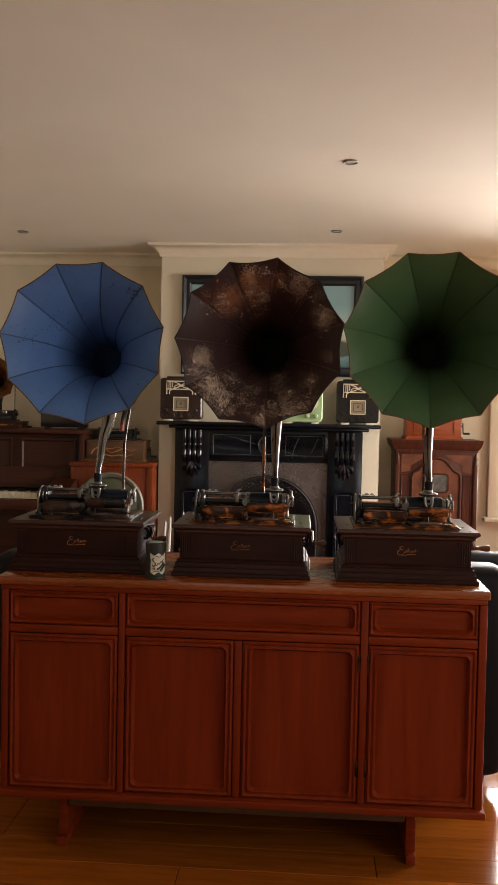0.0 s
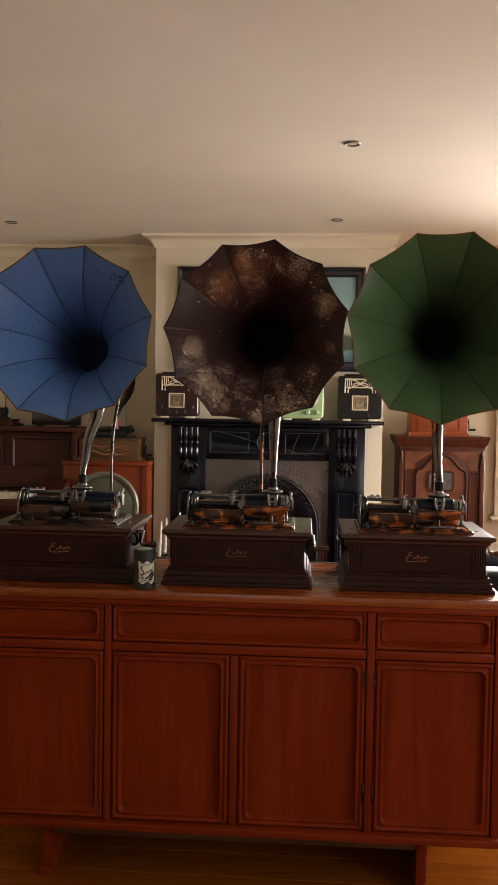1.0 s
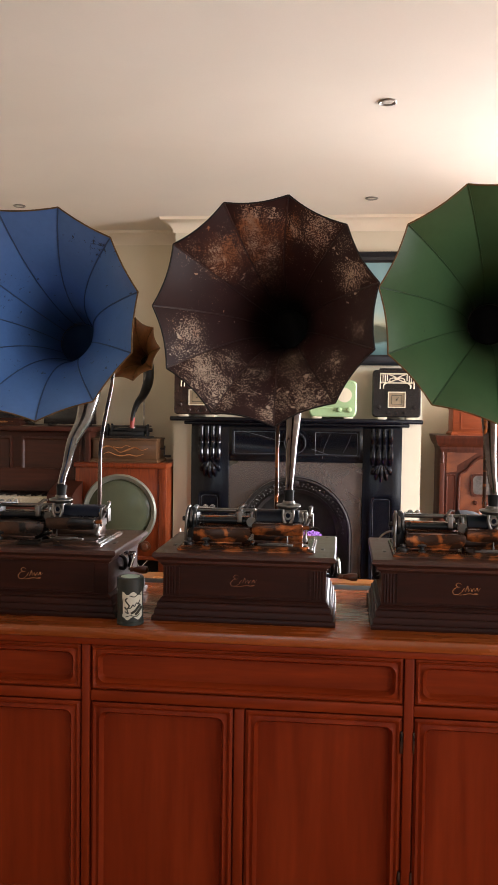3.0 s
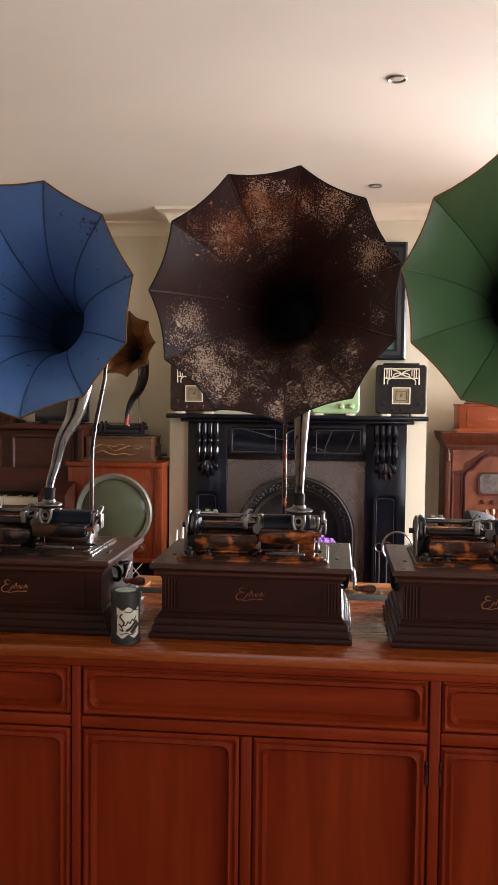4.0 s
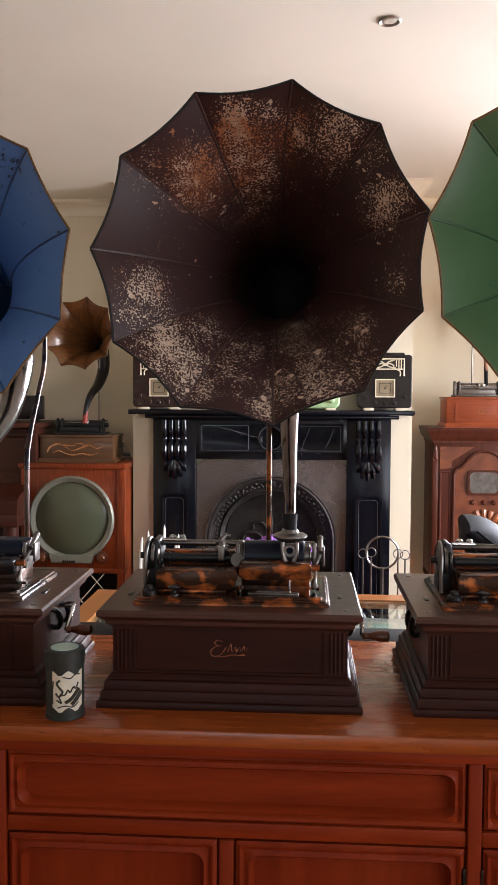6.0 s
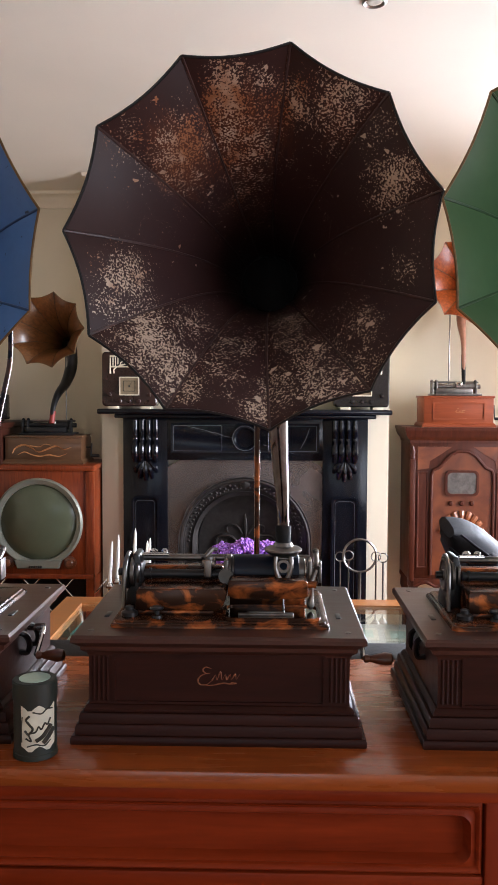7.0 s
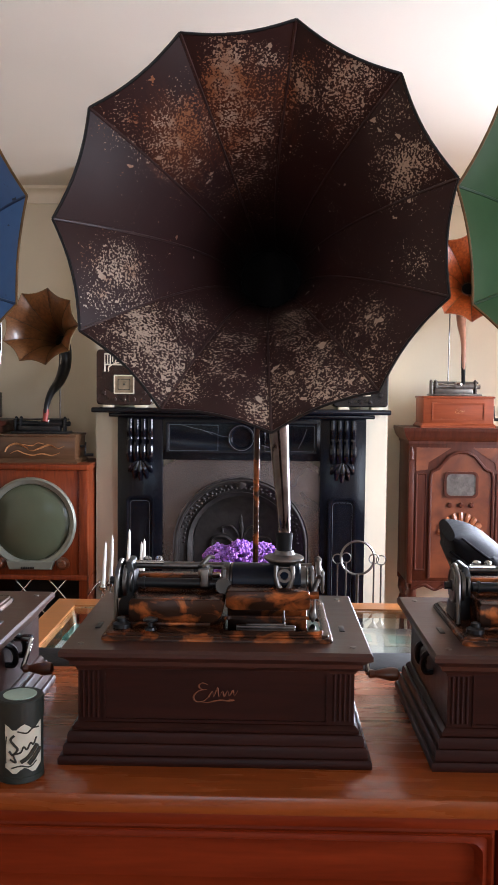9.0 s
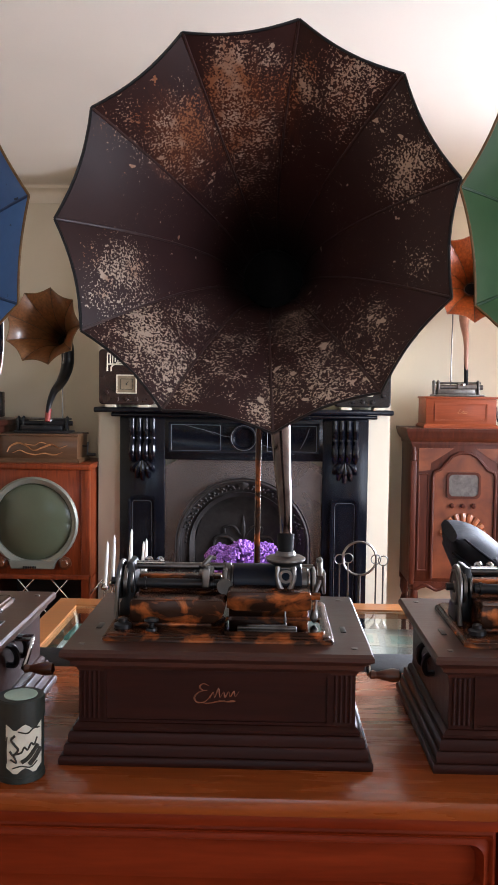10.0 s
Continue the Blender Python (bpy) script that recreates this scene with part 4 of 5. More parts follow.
part("frieze_panel", loft([[(x, y, z) for x, z in rounded(-0.40 + i, 0.40 - i, 1.075 + i, 1.235 - i, 0.004)] for i, y in ((0, -0.054), (0, -0.060), (0.006, -0.060), (0.012, -0.056))]), "marble", FP)
part("roundel", moved(lathe_open([(0.070, 0), (0.072, -0.012), (0.058, -0.015), (0.050, -0.004), (0.050, 0)], 32), pose(0, -0.055, 1.155, -90)), "marble", FP)
for s in (-1, 1):
    ped = part("jamb", merge(cube(min(s * 0.42, s * 0.66), max(s * 0.42, s * 0.66), -0.055, -0.002, 0.0, 1.262, 0.003), cube(min(s * 0.425, s * 0.665), max(s * 0.425, s * 0.665), -0.075, -0.056, 0, 0.16, 0.004)), "marble", FP)
    part("jamb_panel", loft([[(x, y, z) for x, z in rounded(s * 0.54 - 0.075 + i, s * 0.54 + 0.075 - i, 0.22 + i, 0.84 - i, 0.03)] for i, y in ((0, -0.054), (0, -0.064), (0.010, -0.064), (0.016, -0.057))]), "marble", ped)
    c = s * 0.535
    for i in range(4):
        xx = c - 0.054 + i * 0.036
        part("corbel_reed", tube([(xx, -0.090, 1.252), (xx, -0.092, 1.20), (xx, -0.080, 1.15), (xx, -0.098, 1.11), (xx, -0.100, 1.07), (xx, -0.082, 1.03)], [0.015, 0.016, 0.015, 0.018, 0.019, 0.014], 10, 5), "marble", ped)
    for i in range(5):
        a = radians(-56 + 28 * i)
        part("corbel_leaf", tube([(c + 0.018 * math.sin(a), -0.080, 1.04 - 0.01 * math.cos(a)), (c + 0.055 * math.sin(a), -0.082, 1.035 - 0.06 * math.cos(a)), (c + 0.070 * math.sin(a), -0.064, 1.03 - 0.105 * math.cos(a))], [0.012, 0.016, 0.010], 8, 5), "marble", ped)
line = mat("pale_engraved_line", (0.075, 0.08, 0.095), 0.35, bump=0.0)
vein = mat("white_marble_vein", (0.13, 0.13, 0.14), 0.2, bump=0.0)
for s in (-1, 1):
    edge = rounded(min(s * 0.125, s * 0.385), max(s * 0.125, s * 0.385), 1.085, 1.222, 0.004)
    part("frieze_line", tube([(x, -0.0578, z) for x, z in edge + edge[:1]], 0.0011, 5, 1), line, FP, "thin pale engraved outline")
    edge = rounded(s * 0.54 - 0.052, s * 0.54 + 0.052, 0.245, 0.815, 0.02)
    part("jamb_line", tube([(x, -0.0582, z) for x, z in edge + edge[:1]], 0.0011, 5, 1), line, FP, "thin pale engraved outline")
part("roundel_line", tube([(0.066 * math.cos(i * math.pi / 20), -0.0695, 1.155 + 0.066 * math.sin(i * math.pi / 20)) for i in range(41)], 0.0012, 5, 1), line, FP)
random.seed(5)
for x, z, a, n in ((-0.36, 1.235, -22, 5), (0.10, 1.12, -14, 4), (0.17, 1.06, 76, 4), (-0.2, 1.19, -14, 4), (0.30, 1.10, 62, 3)):
    pts = []
    for i in range(n):
        pts.append((x, -0.0575, z))
        x += 0.055 * math.cos(radians(a)) + random.uniform(-0.01, 0.01)
        z += 0.055 * math.sin(radians(a)) + random.uniform(-0.008, 0.008)
    part("vein", tube(pts, 0.0010, 5, 4), vein, FP, "thin white vein in the marble")


def arch(r, base, n=24):
    return [(r * math.cos(math.pi * i / n), base + r * math.sin(math.pi * i / n)) for i in range(n + 1)]


def arch_ring(r0, r1, y0, y1, zc=0.58, z0=0.04, y2=None):
    A = [(r0, z0)] + arch(r0, zc) + [(-r0, z0)]
    B = [(r1, z0)] + arch(r1, zc) + [(-r1, z0)]
    y2 = y1 if y2 is None else y2
    return loft([[(x, y0, z) for x, z in A], [(x, y1, z) for x, z in A], [(x, y2, z) for x, z in B], [(x, y0, z) for x, z in B]], caps=False, close=True)


def arch_plate(r, y0, y1, top, half, zc=0.58, z0=0.0):
    inner = [(r, z0)] + arch(r, zc) + [(-r, z0)]
    outer = []
    for x, z in inner:
        if z <= zc:
            outer.append((math.copysign(half, x), z))
        else:
            dx, dz = x, z - zc
            k = min(half / abs(dx) if abs(dx) > 1e-6 else 9, (top - zc) / dz if dz > 1e-6 else 9)
            outer.append((dx * k, zc + dz * k))
    return loft([[(x, y0, z) for x, z in outer], [(x, y0, z) for x, z in inner], [(x, y1, z) for x, z in inner], [(x, y1, z) for x, z in outer]], caps=False, close=True)


ins = part("insert_plate", arch_plate(0.352, -0.030, 0.0, 1.035, 0.418), "slate", FP, "burnished grey-brown metal plate")
part("outer_arch", arch_ring(0.362, 0.328, -0.028, -0.062, y2=-0.050), "cast_iron", FP)
part("outer_roll", tube([(x, -0.050, z) for x, z in [(0.347, 0.04)] + arch(0.347, 0.58, 32) + [(-0.347, 0.04)]], 0.013, 8, 1), "cast_iron", FP)
part("bead_arch", arch_ring(0.328, 0.285, -0.02, -0.044, y2=-0.030), "cast_iron", FP)
part("inner_arch", arch_ring(0.285, 0.262, -0.02, -0.046, y2=-0.03), "cast_iron", FP)
for i in range(14):
    for s in (-1, 1):
        a = math.pi / 2 + s * (0.17 + i * 0.085)
        q = 0.318 + 0.010 * (i % 2)
        part("leaf_ornament", lathe([(0.002, -0.009), (0.006, -0.004), (0.0075, 0.001), (0.002, 0.012)], 7, pose(q * math.cos(a), -0.050, 0.58 + q * math.sin(a), 0, 0, 0) @ pose(0, 0, 0, 0, -math.degrees(a) + 40 * s, 0)), "cast_iron", FP)
for i in range(41):
    a = math.pi * (i + 0.5) / 41
    part("bead", lathe([(0.002, -0.005), (0.007, -0.003), (0.006, 0.003), (0.002, 0.006)], 8, pose(0.305 * math.cos(a), -0.042, 0.58 + 0.305 * math.sin(a), 90)), "cast_iron", FP)
part("crest", lathe([(0.004, -0.02), (0.022, -0.014), (0.032, 0.0), (0.004, 0.012)], 10, pose(0, -0.05, 0.915, 90)), "cast_iron", FP)
part("firebox", merge(cube(-0.26, 0.26, 0.30, 0.32, 0, 0.85), cube(-0.28, -0.262, 0.0, 0.32, 0, 0.85), cube(0.262, 0.28, 0.0, 0.32, 0, 0.85), cube(-0.26, 0.26, 0.0, 0.298, 0.83, 0.85)), "soot_and_shade", FP)
part("fireback_scroll", merge(*[tube([(s * 0.02, 0.05, 0.52), (s * 0.07, 0.045, 0.60), (s * 0.15, 0.05, 0.60), (s * 0.16, 0.05, 0.53), (s * 0.11, 0.05, 0.52)], 0.009, 8, 5) for s in (-1, 1)],  *[tube([(s * 0.015, 0.05, 0.62), (s * 0.05, 0.046, 0.665), (s * 0.10, 0.05, 0.66), (s * 0.10, 0.05, 0.63)], 0.007, 8, 5) for s in (-1, 1)], lathe([(0.004, 0.60), (0.016, 0.64), (0.012, 0.68), (0.003, 0.73)], 10, pose(0, 0.05, 0)), extrude([(0.258, 0.02)] + arch(0.258, 0.58) + [(-0.258, 0.02)], 0.055, 0.07)), "cast_iron", FP)
part("grate_bars", merge(*[bar((-0.2, -0.02, z), (0.2, -0.02, z), 0.007) for z in (0.14, 0.20, 0.26, 0.32)], cube(-0.21, -0.19, -0.03, 0.04, 0, 0.34, 0.003), cube(0.19, 0.21, -0.03, 0.04, 0, 0.34, 0.003)), "cast_iron", FP)
part("hearth", cube(-0.75, 0.75, -0.48, -0.082, 0.002, 0.035, 0.006), "marble", FP)

# ---- picture ----
sea = bpy.data.materials.new("seascape_painting")
sea.use_nodes = True
nt = sea.node_tree
tc = nt.nodes.new("ShaderNodeTexCoord")
sx = nt.nodes.new("ShaderNodeSeparateXYZ")
nz = nt.nodes.new("ShaderNodeTexNoise")
nz.inputs["Scale"].default_value, nz.inputs["Detail"].default_value = 7, 5
ad = nt.nodes.new("ShaderNodeMath")
ad.operation = "MULTIPLY_ADD"
ad.inputs[1].default_value = 0.25
rp = nt.nodes.new("ShaderNodeValToRGB")
for i, (p, c) in enumerate(((0.10, (0.05, 0.12, 0.13)), (0.24, (0.14, 0.24, 0.24)), (0.29, (0.05, 0.07, 0.05)), (0.40, (0.07, 0.08, 0.05)), (0.46, (0.42, 0.42, 0.30)), (0.62, (0.30, 0.42, 0.40)), (0.9, (0.20, 0.34, 0.36)))):
    e = rp.color_ramp.elements[i] if i < 2 else rp.color_ramp.elements.new(p)
    e.position, e.color = p, (*c, 1)
nt.links.new(tc.outputs["Generated"], sx.inputs[0])
nt.links.new(tc.outputs["Generated"], nz.inputs["Vector"])
nt.links.new(nz.outputs["Fac"], ad.inputs[0])
nt.links.new(sx.outputs["Z"], ad.inputs[2])
nt.links.new(ad.outputs[0], rp.inputs[0])
nt.links.new(rp.outputs[0], nt.nodes["Principled BSDF"].inputs["Base Color"])
nt.nodes["Principled BSDF"].inputs["Roughness"].default_value = 0.35
pic = thing("framed_painting", pose(-0.243, BREAST - 0.003, 1.645), "seascape painting in a wide black moulded frame on the wall", "picture")
o, w, h = 0.0, 0.638, 0.70
rings = [((0.0, 0.0)), ((0.0, -0.025)), ((0.012, -0.032)), ((0.030, -0.020)), ((0.052, -0.026)), ((0.066, -0.014)), ((0.066, 0.0))]
part("frame", loft([[(-w + i, y, i), (w - i, y, i), (w - i, y, h - i), (-w + i, y, h - i)] for i, y in rings], caps=False), "frame", pic)
part("canvas", cube(-w + 0.066, w - 0.066, -0.010, -0.002, 0.066, h - 0.066), sea, pic, "pale teal sea and sky with a dark shore")
part("painted_lighthouse", extrude([(0.40, 0.20), (0.425, 0.20), (0.420, 0.30), (0.405, 0.30)], -0.0125, -0.011), "label", pic)

# ---- radios on the mantel ----


def deco_radio(x, y, material, label):
    r = thing("mantel_radio", pose(x, y, 1.312), label, "radio", "radios on the mantel")
    b = part("body", loft([[(px, py, pz) for px, pz in rounded(-0.145 + i, 0.145 - i, 0.014 + i, 0.300 - i, 0.02)] for i, py in ((0.006, -0.062), (0, -0.056), (0, 0.05), (0.01, 0.056))]), material, r)
    part("top_cap", cube(-0.105, 0.105, -0.05, 0.05, 0.296, 0.312, 0.006), material, r)
    y = -0.066
    P = lambda pts: [(px, y, pz) for px, pz in pts]
    st = [tube(P([(-0.100, 0.186), (-0.100, 0.277), (0.100, 0.277), (0.100, 0.186)]), 0.005, 6, 1), tube(P([(-0.098, 0.222), (0.098, 0.222)]), 0.004, 6, 1),
          tube(P([(-0.080, 0.186), (-0.080, 0.208), (-0.062, 0.222)]), 0.004, 6, 4), tube(P([(0.080, 0.186), (0.080, 0.208), (0.062, 0.222)]), 0.004, 6, 4)]
    for s in (-1, 1):
        for px in (0.085, 0.072, 0.059):
            st.append(bar((s * px, y, 0.235 if px < 0.07 else 0.225), (s * px, y, 0.272), 0.003, 6))
        st.append(tube(P([(s * 0.05, 0.272), (s * 0.02, 0.262), (s * -0.02, 0.236), (s * -0.055, 0.228)]), 0.0035, 6, 5))
        st.append(tube(P([(s * 0.04, 0.225), (s * 0.045, 0.242), (s * 0.02, 0.252), (0, 0.24)]), 0.003, 6, 5))
    part("grille", merge(*st), "cream", r, "cream fretwork speaker grille")
    part("grille_cloth", cube(-0.092, 0.092, -0.0645, -0.063, 0.224, 0.272), "soot_and_shade", r)
    d = part("dial_frame", ring_plate(rounded(-0.053, 0.053, 0.071, 0.169, 0.004), rounded(-0.047, 0.047, 0.077, 0.163, 0.003), -0.070, -0.062), "cream", r)
    part("dial", cube(-0.047, 0.047, -0.066, -0.0625, 0.077, 0.163), "dial", d, "yellowed tuning dial")
    part("dial_pointer", merge(bar((0.0, -0.068, 0.12), (0.012, -0.068, 0.138), 0.0012, 6), ring_plate(rounded(-0.032, 0.032, 0.092, 0.148, 0.003), rounded(-0.029, 0.029, 0.095, 0.145, 0.003), -0.0672, -0.0655), moved(lathe([(0.005, 0), (0.004, 0.002), (0.001, 0.0025)], 12), pose(0, -0.066, 0.12, 90))), "ink", d)
    for kx, kz in ((-0.105, 0.075), (0.105, 0.075), (0.0, 0.042), (-0.05, 0.042), (0.05, 0.042)):
        part("knob", moved(lathe([(0.011, 0), (0.011, 0.010), (0.008, 0.013), (0.002, 0.0135)], 14), pose(kx, -0.062, kz, 90)), material, r)
    for s in (-1, 1):
        part("foot", cube(s * 0.085 - 0.028, s * 0.085 + 0.028, -0.066, 0.05, 0.0, 0.013, 0.003), "cream", r)


deco_radio(0.365, 5.935, "bakelite", "black bakelite art deco mantel radio with cream fretwork grille")
deco_radio(-0.860, 5.935, "brown_bakelite", "dark brown bakelite art deco mantel radio with cream fretwork grille")
gr = thing("mantel_radio", pose(-0.02, 5.94, 1.312), "pale green bakelite mantel radio beside the black radios", "radio", "radios on the mantel")
part("body", loft([[(px, py, pz) for px, pz in rounded(-0.145 + i, 0.145 - i, 0.010 + i, 0.235 - i, 0.03)] for i, py in ((0.008, -0.064), (0, -0.056), (0, 0.05), (0.01, 0.056))]), "green_bakelite", gr)
for i in range(7):
    part("louvre", cube(-0.11, 0.0, -0.071, -0.060, 0.06 + i * 0.022, 0.070 + i * 0.022, 0.003), "green_bakelite", gr)
for kx in (0.04, 0.10):
    part("knob", moved(lathe([(0.016, 0), (0.016, 0.012), (0.010, 0.017), (0.002, 0.0175)], 16), pose(kx, -0.063, 0.055, 90)), "green_bakelite", gr)
part("dial", moved(lathe([(0.045, 0), (0.045, 0.004), (0.004, 0.005)], 24), pose(0.07, -0.063, 0.145, 90)), "cream", gr, "round cream tuning dial")
for s in (-1, 1):
    part("foot", cube(s * 0.095 - 0.028, s * 0.095 + 0.028, -0.066, 0.05, 0.0, 0.012, 0.003), "cream", gr)

# ---- television console ----
TV = thing("television_console", pose(-1.335, 5.82, 0), "orange striped mahogany television console with large round screen", "television")
part("cabinet", cube(-0.285, 0.290, 0.0, 0.45, 0.415, 0.985, 0.004), "tvwood", TV)
for x0, x1 in ((-0.285, -0.260), (0.265, 0.290)):
    part("side", cube(x0, x1, 0.0, 0.45, 0, 0.413, 0.003), "tvwood", TV)
part("back_board", cube(-0.259, 0.264, 0.40, 0.45, 0.0, 0.413), "soot_and_shade", TV)
part("low_shelf", cube(-0.259, 0.264, 0.01, 0.39, 0.06, 0.09), "tvwood", TV)
part("top", cube(-0.295, 0.298, -0.010, 0.46, 0.985, 1.015, 0.006), "tvwood", TV)
part("corner_post", cube(0.250, 0.294, -0.006, 0.03, 0.0, 0.983, 0.004), "tvwood", TV)
part("base_rail", cube(-0.288, 0.294, -0.012, 0.03, 0.412, 0.437, 0.004), "tvwood", TV)
S = pose(0.002, 0, 0.712, 90)
bz = part("bezel", moved(lathe_open([(0.235, 0.0), (0.236, 0.016), (0.226, 0.024), (0.204, 0.016), (0.200, 0.004), (0.200, 0.0)], 56), S), "bezel", TV)
part("screen", moved(lathe([(0.203, 0.002), (0.198, 0.006), (0.16, 0.020), (0.11, 0.030), (0.055, 0.036), (0.004, 0.038)], 48), S), "crt", TV, "domed grey-green picture tube")
part("control_panel", loft([[(px, py, pz) for px, pz in ((-0.108 + i, 0.47 + i), (0.112 - i, 0.47 + i), (0.127 - i, 0.515 - i), (-0.123 + i, 0.515 - i))] for i, py in ((0, 0.0), (0, -0.03), (0.004, -0.034))]), "bezel", TV)
for i in range(6):
    part("button", cube(-0.044 + i * 0.012, -0.036 + i * 0.012, -0.039, -0.033, 0.474, 0.486, 0.001), "bakelite", TV)
for s in (-1, 1):
    part("knob", moved(lathe([(0.034, 0), (0.034, 0.010), (0.020, 0.014), (0.020, 0.030), (0.016, 0.034), (0.003, 0.035)], 20), pose(0.002 + s * 0.165, 0, 0.498, 90)), "handle", TV, "brown control knob with metal rim")
part("lattice", merge(*[bar((-0.27 + i * 0.18, 0.012, 0.41), (-0.27 + i * 0.18 + 0.27, 0.012, 0.10), 0.004, 6) for i in range(-1, 3)], *[bar((-0.27 + i * 0.18 + 0.27, 0.018, 0.41), (-0.27 + i * 0.18, 0.018, 0.10), 0.004, 6) for i in range(-1, 3)]), "nickel", TV, "crossed pale metal lattice")

# ---- small phonograph kind ----


def small_phonograph(x, y, z, material, label, wide, deep, tall, banner, metal="black_iron", rod=0.32):
    p = thing("cylinder_phonograph", pose(x, y, z), label, "phonograph", "phonographs along the back wall")
    part("box", cube(-wide, wide, -deep, deep, 0.018, tall, 0.003), material, p)
    part("base", rect_loft([(wide + 0.012, deep + 0.012, 0), (wide + 0.012, deep + 0.012, 0.010), (wide + 0.006, deep + 0.006, 0.018), (wide, deep, 0.024)]), material, p)
    part("lid_board", cube(-wide - 0.006, wide + 0.006, -deep - 0.006, deep + 0.006, tall, tall + 0.012, 0.003), material, p)
    if banner:
        yy = -deep - 0.0015
        part("banner", merge(
            tube([(wide * u, yy, tall * v) for u, v in ((-0.80, 0.40), (-0.72, 0.60), (-0.50, 0.72), (-0.28, 0.60), (-0.12, 0.46), (0.10, 0.56), (0.34, 0.68), (0.55, 0.56), (0.74, 0.66))], [0.003, 0.006, 0.009, 0.007, 0.004, 0.008, 0.009, 0.005, 0.002], 8, 6, 0.25),
            tube([(wide * u, yy, tall * v) for u, v in ((-0.66, 0.36), (-0.48, 0.46), (-0.30, 0.36), (-0.08, 0.30), (0.15, 0.36), (0.40, 0.30), (0.62, 0.40))], [0.002, 0.004, 0.003, 0.005, 0.005, 0.004, 0.002], 8, 6, 0.3),
            tube([(wide * u, yy, tall * v) for u, v in ((-0.35, 0.70), (-0.10, 0.66), (0.05, 0.76), (0.20, 0.72))], 0.003, 8, 6, 0.3)), "gold", p, "faded gilt ribbon flourish")
    else:
        part("panel_moulding", ring_plate(rounded(-wide * 0.75, wide * 0.75, tall * 0.25, tall * 0.85, 0.003), rounded(-wide * 0.71, wide * 0.71, tall * 0.30, tall * 0.80, 0.003), -deep - 0.004, -deep), material, p)
        part("mark", scroll(0.01, tall * 0.56, 0.055, -deep - 0.001), "gold", p, "gilt script flourish")
    T = tall + 0.012
    part("bedplate", cube(-wide * 0.72, wide * 0.72, -deep * 0.6, deep * 0.6, T, T + 0.012, 0.004), metal, p)
    part("mandrel", merge(bar((-wide * 0.66, 0, T + 0.052), (wide * 0.74, 0, T + 0.052), 0.013, 14), bar((0.0, 0, T + 0.052), (wide * 0.55, 0, T + 0.052), 0.025, 20)), metal, p)
    part("guide_rod", bar((-wide * 0.7, 0.012, T + 0.075), (wide * 0.7, 0.012, T + 0.075), 0.006), "dull_nickel", p)
    for sx in (-0.68, -0.55, 0.6):
        part("bracket", merge(cube(wide * sx - 0.006, wide * sx + 0.006, -0.025, 0.025, T + 0.010, T + 0.078, 0.003), lathe([(0.007, 0), (0.010, 0.006), (0.004, 0.014)], 10, pose(wide * sx, 0, T + 0.076))), metal, p)
    part("bed_casting", cube(-wide * 0.6, wide * 0.5, -0.03, 0.03, T + 0.010, T + 0.042, 0.006), metal, p)
    part("reproducer", lathe([(0.006, T + 0.055), (0.022, T + 0.060), (0.024, T + 0.072), (0.012, T + 0.078)], 18, pose(wide * 0.12, -0.01, 0)), "nickel", p)
    part("crane_rod", tube([(wide * rod, deep + 0.006, tall * 0.4), (wide * rod, deep + 0.006, T + 0.25), (wide * rod + 0.003, deep + 0.012, T + 0.40), (wide * rod + 0.006, deep + 0.03, T + 0.52)], 0.004, 8, 5), "dull_nickel", p)
    c = part("crank", merge(bar((wide, 0, tall * 0.6), (wide + 0.03, 0, tall * 0.6), 0.005), bar((wide + 0.03, 0, tall * 0.75), (wide + 0.03, -0.02, tall * 0.28), 0.004)), "black_iron", p)
    part("grip", bar((wide + 0.03, -0.02, tall * 0.28), (wide + 0.075, -0.02, tall * 0.28), 0.008), "black_iron", c)
    return T


T = small_phonograph(-1.325, 6.01, 1.015, "oakbox", "brown oak cylinder phonograph on the television console", 0.205, 0.125, 0.14, True)
SN = [(0.0, 0.385, -0.03), (0.0, 0.40, -0.12), (0.0, 0.33, -0.22), (0.0, 0.22, -0.30), (0.0, 0.16, -0.38), (0.0, 0.15, -0.46)]
make_horn("phonograph_horn", pose(-1.279, 5.80, 1.722, -10, 0, -6), "brown wood-grained panelled horn with black swan neck", "horns along the back wall", 0.203, 0.34, 0.036, 9, 8,
          ("horn_oak", "seam_brown", "gilt_edge", "black_iron"), SN, [0.036, 0.034, 0.028, 0.020, 0.014, 0.011], k=2.6, sag=0.075, rubber="red_rubber")

# ---- console radio on legs ----
CR = thing("console_radio", pose(0.937, 6.05, 0) @ Matrix.Diagonal((0.96, 0.84, 0.982, 1)), "tall walnut console radio with arched burl panel and small dial", "radio")
part("cabinet", cube(-0.295, 0.295, 0.0, 0.40, 0.375, 1.18, 0.005), "radiowood", CR)
part("cornice", moved(rect_loft([(0.300, 0.205, 1.15), (0.300, 0.205, 1.165), (0.310, 0.215, 1.175), (0.322, 0.225, 1.195), (0.326, 0.229, 1.215), (0.330, 0.233, 1.222), (0.330, 0.233, 1.238)]), pose(0, 0.20, 0)), "radiowood", CR)
